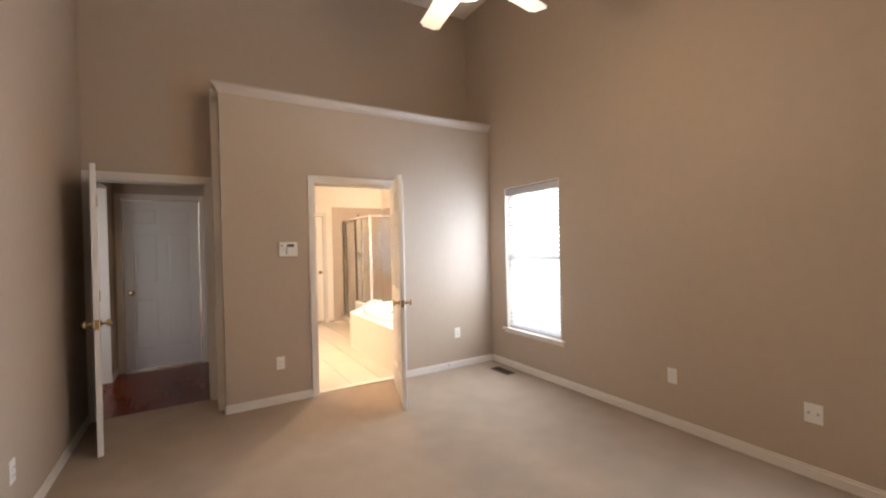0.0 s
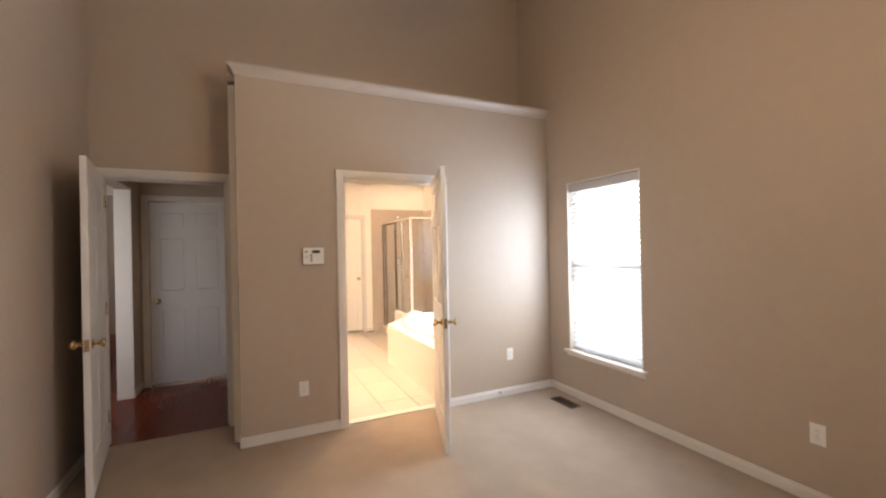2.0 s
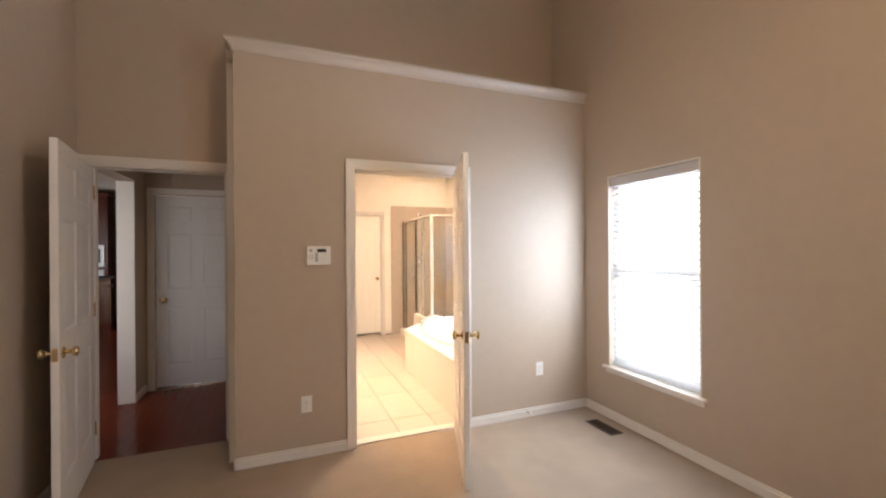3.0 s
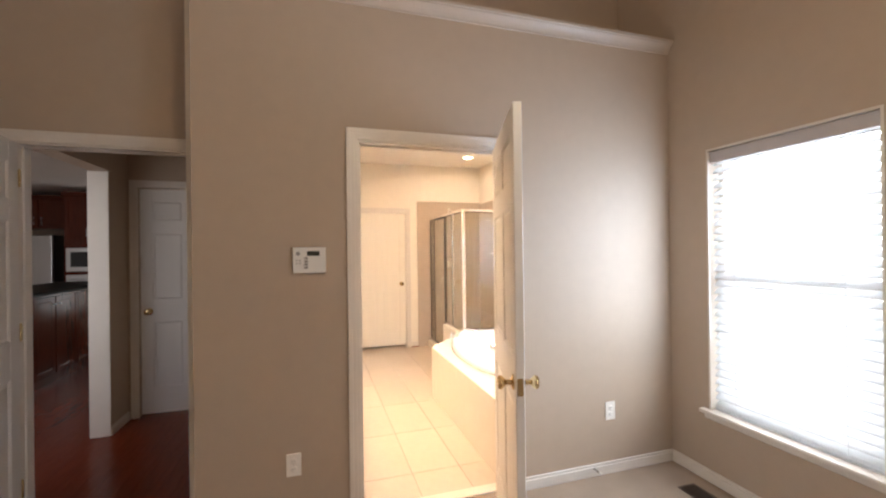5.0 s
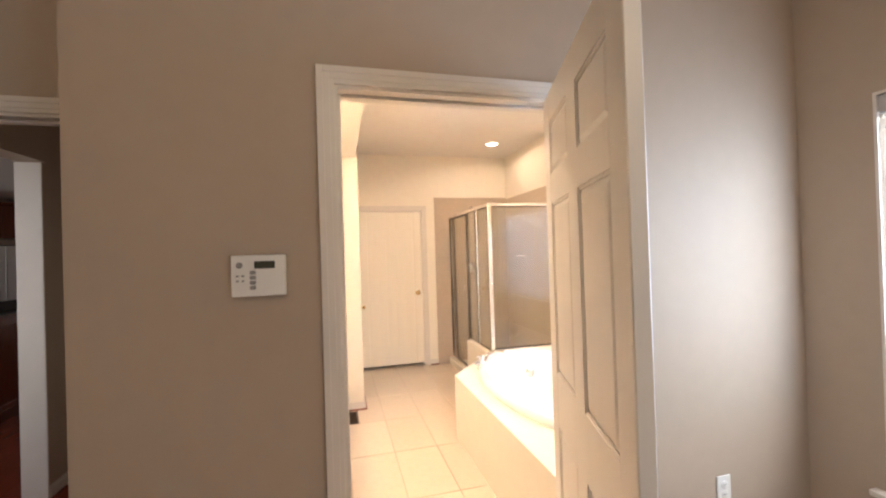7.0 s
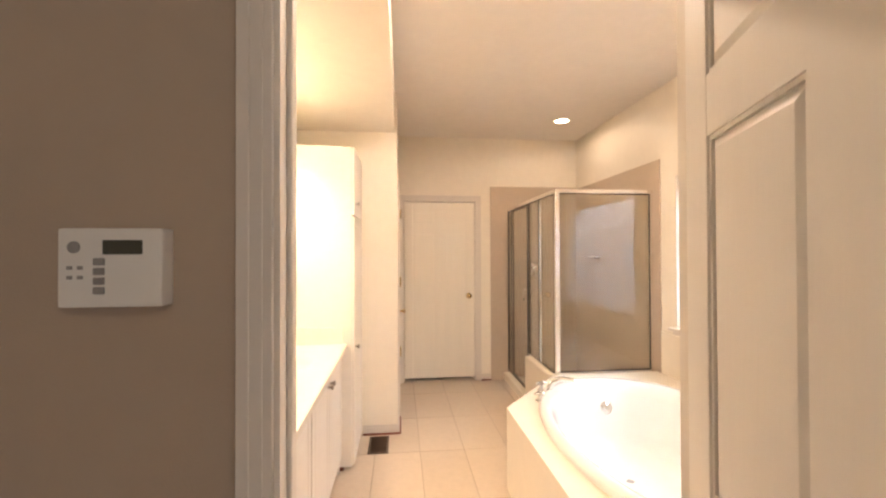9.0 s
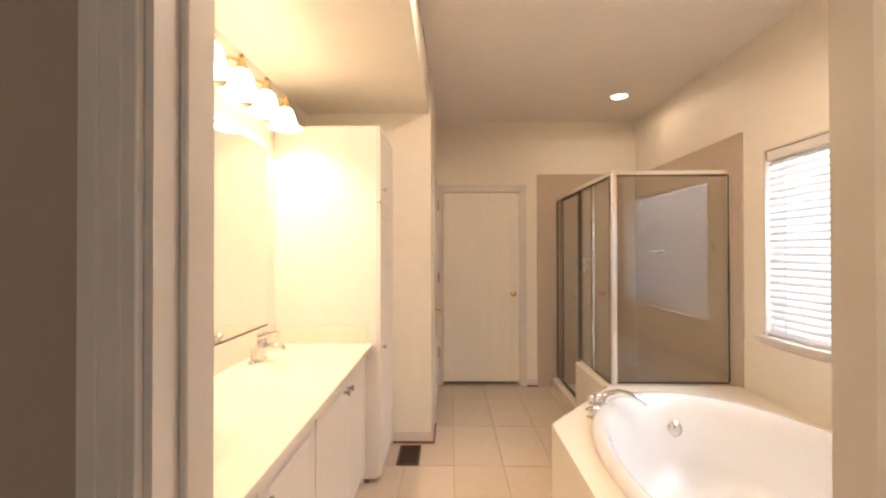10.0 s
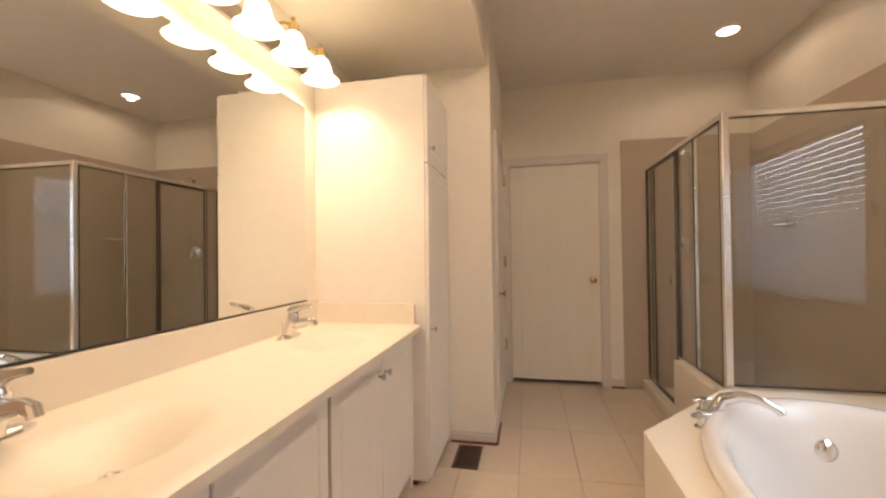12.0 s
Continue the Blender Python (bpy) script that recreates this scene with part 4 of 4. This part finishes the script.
head = thing("wall_shower", pose(2.915, ENDY - 0.012, 2.07), "chrome shower head on a bent arm", "shower head")
part("flange", lathe(bmesh.new(), [(0.03, 0), (0.028, 0.006), (0.012, 0.012)], pose(0, 0, 0, 90), 20), CHROME, head, "", True)
part("arm", tube(bmesh.new(), [(0, -0.005, 0), (0, -0.06, 0.02), (0, -0.12, 0.0), (0, -0.15, -0.03)], [0.009] * 4, 10), CHROME, head, "", True)
part("rose", lathe(bmesh.new(), [(0.012, 0), (0.018, 0.02), (0.036, 0.045), (0.036, 0.055), (0, 0.057)], Matrix.Translation((0, -0.145, -0.025)) @ pose(0, 0, 0, 150), 20), CHROME, head, "", True)
valve = thing("shower_valve", pose(2.895, ENDY - 0.012, 1.265), "round chrome shower valve with lever", "shower valve")
part("escutcheon", lathe(bmesh.new(), [(0.075, 0), (0.073, 0.008), (0.04, 0.018), (0.026, 0.022), (0.024, 0.06), (0, 0.064)], pose(0, 0, 0, 90), 28), CHROME, valve, "", True)
part("lever", tube(bmesh.new(), [(0, -0.05, 0), (0.02, -0.058, -0.05), (0.03, -0.06, -0.09)], [0.010, 0.009, 0.006], 10), CHROME, valve, "", True)
soap = thing("soap_shelf", pose(BATHX - 0.012, 7.25, 1.40), "small cream moulded corner soap shelf", "shelf")
part("ledge", bx(-0.06, 0, -0.08, 0.08, 0, 0.014, bevel=0.006, seg=2), MARBLE, soap)

# ---- hall and kitchen ----
HN = 5.99
structure("hall_subfloor", bx(-6.0, 0.31, HY + 0.02, 11.4, -0.14, -0.018), SHADED_GAP, "dark layer under the wooden hall floor", "floor")
structure("wall_hall_north", panel_wall("x", -0.815, 0.309, HN, HN + 0.12, 0, 2.45, [(-0.605, 0.19, 0, 2.07)]), WALL, "tan hall wall with a closed door", "wall")
structure("wall_hall_east", bx(0.285, 0.309, HY + 0.12, HN, 0, 2.45), WALL, "tan hall side wall", "wall")
structure("wall_hall_stub", bx(-0.815, -0.685, 5.64, HN, 0, 2.45), WALL, "short tan wall between hall and kitchen", "wall")
structure("hall_header", bx(-0.80, -0.66, HY + 0.12, 5.64, 2.14, 2.45), WALL, "tan header above the wide hall opening", "wall")
structure("trim", bx(-0.822, -0.678, 5.628, 5.64, 0, 2.14, bevel=0.003), TRIM, "white lining on the end of the short wall", "opening trim")
structure("ceiling", bx(-6.0, 0.30, HY + 0.12, 11.4, 2.60, 2.70), CEIL, "off-white kitchen ceiling", "ceiling")
structure("ceiling", bx(-0.66, 0.285, HY + 0.12, HN, 2.45, 2.47), CEIL, "off-white hall ceiling", "ceiling")
casing("trim", -0.605, 0.19, HN, -1, 2.07)
panel_door("door_5", pose(0.178, HN + 0.03, 0.01, 0, 0, 180), 0.771, 2.045, "closed white six-panel hall door with brass knob", knobs=(1,), hinges=False)
baseboard("y", 5.64, HN - 0.016, -0.685, 1)
structure("wall_kitchen_north", panel_wall("x", -6.0, 0.8, 11.2, 11.32, 0, 2.65, ()), WALL, "plain tan kitchen wall behind the cabinets", "wall")
structure("wall_kitchen_stub", bx(-2.0, -1.86, 10.02, 11.2, 0, 2.65), WALL, "tan wall end beside the oven cabinet", "wall")
structure("wall_kitchen_west", panel_wall("y", HY, 11.4, -5.12, -5.0, 0, 2.65, ()), WALL, "plain tan wall of the breakfast corner", "wall")
# out of view; its two openings let the breakfast fill lamps in
structure("wall_kitchen_south", panel_wall("x", -5.0, LX - 0.12, HY, HY + 0.12, 0, 2.65, [(-4.3, -2.9, 0.5, 2.25), (-2.3, -0.9, 0.5, 2.25)]), WALL, "tan wall of the breakfast corner", "wall")
structure("wall_kitchen_east", panel_wall("y", HN + 0.12, 11.2, -0.80, -0.70, 0, 2.65, [(9.7, 10.9, 0.5, 2.3)]), WALL, "tan kitchen side wall", "wall")


def cherry_door(parent, x0, x1, y, z0, z1, handle=None):
    """Raised-panel door facing -y."""
    bm = framed_slab(x1 - x0, z1 - z0, 0.018, 0.05)
    bm.transform(Matrix.Translation((x0, y, z0)) @ Matrix.Diagonal((1, -1, 1, 1)))
    d = part("door", bm, CHERRY_CAB, parent)
    if handle is not None:
        part("handle", tube(bmesh.new(), [(handle, y - 0.018, z0 + 0.05), (handle, y - 0.045, z0 + 0.06), (handle, y - 0.045, z0 + 0.17), (handle, y - 0.018, z0 + 0.18)], [0.006] * 4, 8), STEEL, d, "brushed steel bar handle", True)


upper = thing("wall_cabinet", Matrix(), "dark cherry wall cabinet above the refrigerator", "cabinet")
part("body", bx(-4.34, -3.12, 10.65, 11.2, 1.93, 2.46), CHERRY_CAB, upper)
part("cornice", bx(-4.37, -3.12, 10.60, 11.2, 2.46, 2.52, bevel=0.015), CHERRY_CAB, upper)
cherry_door(upper, -4.32, -3.74, 10.65, 1.95, 2.44, -3.79)
cherry_door(upper, -3.73, -3.14, 10.65, 1.95, 2.44, -3.68)

fridge = thing("refrigerator", Matrix(), "stainless steel refrigerator with black sides", "refrigerator")
part("body", bx(-4.33, -3.42, 10.45, 11.18, 0.0, 1.81, bevel=0.01), BLACK, fridge)
part("door", bx(-4.33, -3.88, 10.38, 10.448, 0.06, 1.80, bevel=0.012, seg=2), STEEL, fridge, "stainless door")
part("door", bx(-3.87, -3.42, 10.38, 10.448, 0.06, 1.80, bevel=0.012, seg=2), STEEL, fridge, "stainless door")
for hx in (-3.93, -3.82):
    part("handle", tube(bmesh.new(), [(hx, 10.38, 0.75), (hx, 10.335, 0.78), (hx, 10.335, 1.52), (hx, 10.38, 1.55)], [0.011] * 4, 10), STEEL, fridge, "", True)

oven = thing("oven_cabinet", Matrix(), "dark cherry tall cabinet with built-in microwave", "cabinet")
part("body", bx(-3.09, -2.31, 10.05, 11.18, 0.0, 2.46), CHERRY_CAB, oven)
part("cornice", bx(-3.12, -2.28, 10.00, 11.18, 2.46, 2.52, bevel=0.015), CHERRY_CAB, oven)
cherry_door(oven, -3.07, -2.71, 10.05, 1.72, 2.44, -2.76)
cherry_door(oven, -2.70, -2.33, 10.05, 1.72, 2.44, -2.65)
cherry_door(oven, -3.07, -2.33, 10.05, 0.10, 0.50)
mw = thing("microwave", Matrix(), "stainless built-in microwave with dark glass", "microwave")
part("frame", bx(-3.05, -2.35, 10.00, 10.049, 1.18, 1.58, bevel=0.008), STEEL, mw)
part("glass", bx(-2.98, -2.59, 9.992, 10.002, 1.26, 1.51, bevel=0.003), BLACK, mw, "black glass window")
part("keypad", bx(-2.54, -2.40, 9.994, 10.002, 1.26, 1.51, bevel=0.003), BLACK, mw)
wo = thing("wall_oven", Matrix(), "stainless built-in wall oven below the microwave", "oven")
part("front", bx(-3.05, -2.35, 10.00, 10.049, 0.54, 1.13, bevel=0.008), STEEL, wo)
part("glass", bx(-2.97, -2.43, 9.992, 10.002, 0.66, 0.98, bevel=0.003), BLACK, wo)
part("handle", tube(bmesh.new(), [(-2.99, 10.00, 1.05), (-2.97, 9.96, 1.05), (-2.43, 9.96, 1.05), (-2.41, 10.00, 1.05)], [0.010] * 4, 10), STEEL, wo, "", True)

island = thing("kitchen_peninsula", Matrix(), "dark cherry panelled breakfast bar with granite top", "cabinet")
part("body", bx(-2.65, -2.0, 7.14, 9.2, 0.0, 1.02), CHERRY_CAB, island)
part("top", bx(-2.80, -1.95, 7.09, 9.25, 1.02, 1.06, bevel=0.01), GRANITE, island, "black granite bar top")
part("end_trim", bx(-2.12, -1.985, 7.06, 7.138, 0.0, 1.02, bevel=0.004), TRIM, island, "white corner trim")
for k in range(5):
    y0 = 7.17 + 0.40 * k
    pb = framed_slab(0.38, 0.89, 0.018, 0.055)
    pb.transform(pose(-2.0, y0, 0.10, 0, 0, 90) @ Matrix.Diagonal((1, -1, 1, 1)))
    d = part("door", pb, CHERRY_CAB, island)
    part("knob", lathe(bmesh.new(), [(0.007, 0), (0.006, 0.014), (0.015, 0.022), (0.012, 0.03), (0, 0.031)], Matrix.Translation((-1.982, y0 + (0.34 if k % 2 == 0 else 0.04), 0.90)) @ pose(0, 0, 0, 0, 90), 14), STEEL, d, "steel knob", True)

# ---- floor pieces ----
planks = bmesh.new()
rng = random.Random(5)
PW = 0.083
x = -5.0
while x < 0.285:
    y = HY + 0.022 - rng.random() * 0.9
    while y < 11.2:
        length = 0.7 + rng.random() * 0.8
        y0, y1 = max(y, HY + 0.022), min(y + length, 11.2)
        x1 = min(x + PW, 0.285)
        if y1 - y0 > 0.02:
            box(planks, x + 0.0006, x1 - 0.0006, y0 + 0.0006, y1 - 0.0006, -0.018, 0.0 - rng.random() * 0.0006)
        y += length
    x += PW
boards = structure("wood_floor", planks, CHERRY, "glossy dark cherry strip floor in hall and kitchen", "wood floor")
boards["kind"] = "stuff"

structure("tile_bed", bx(MIRX, BATHX, BY + 0.06, ENDY + 0.5, -0.12, -0.002), GROUT, "tan grout bed under the bathroom tiles", "floor")
tiles = thing("floor", Matrix(), "beige square ceramic bathroom floor tiles", "tile floor", kind="structure")
TS, TL, TX, TY = 0.325, 0.616, 0.535, 4.307
tile_rows = [(4.035, TY - 4.035)] + [(TY + TL * j, TL) for j in range(6)]
for row, (ty, long) in enumerate(tile_rows):
    if row < 2:
        tile_bm = bmesh.new()
        box(tile_bm, 0.002, TS - 0.002, 0.002, long - 0.002, -0.002, 0.004, bevel=0.0015)
        kept = part("tile", tile_bm, TILE, tiles)
        kept.location = (TX, ty, 0)
    for i in range(7):
        if row < 2 and i == 0:
            continue
        tile = new("tile", kept.data)
        tile.parent, tile.location = tiles, (TX + TS * i, ty, 0)
structure("threshold", bx(D0 + 0.012, D1 - 0.012, BY + 0.03, BY + 0.11, 0.0, 0.012, bevel=0.004), MARBLE, "cream marble threshold in the bathroom doorway", "threshold")
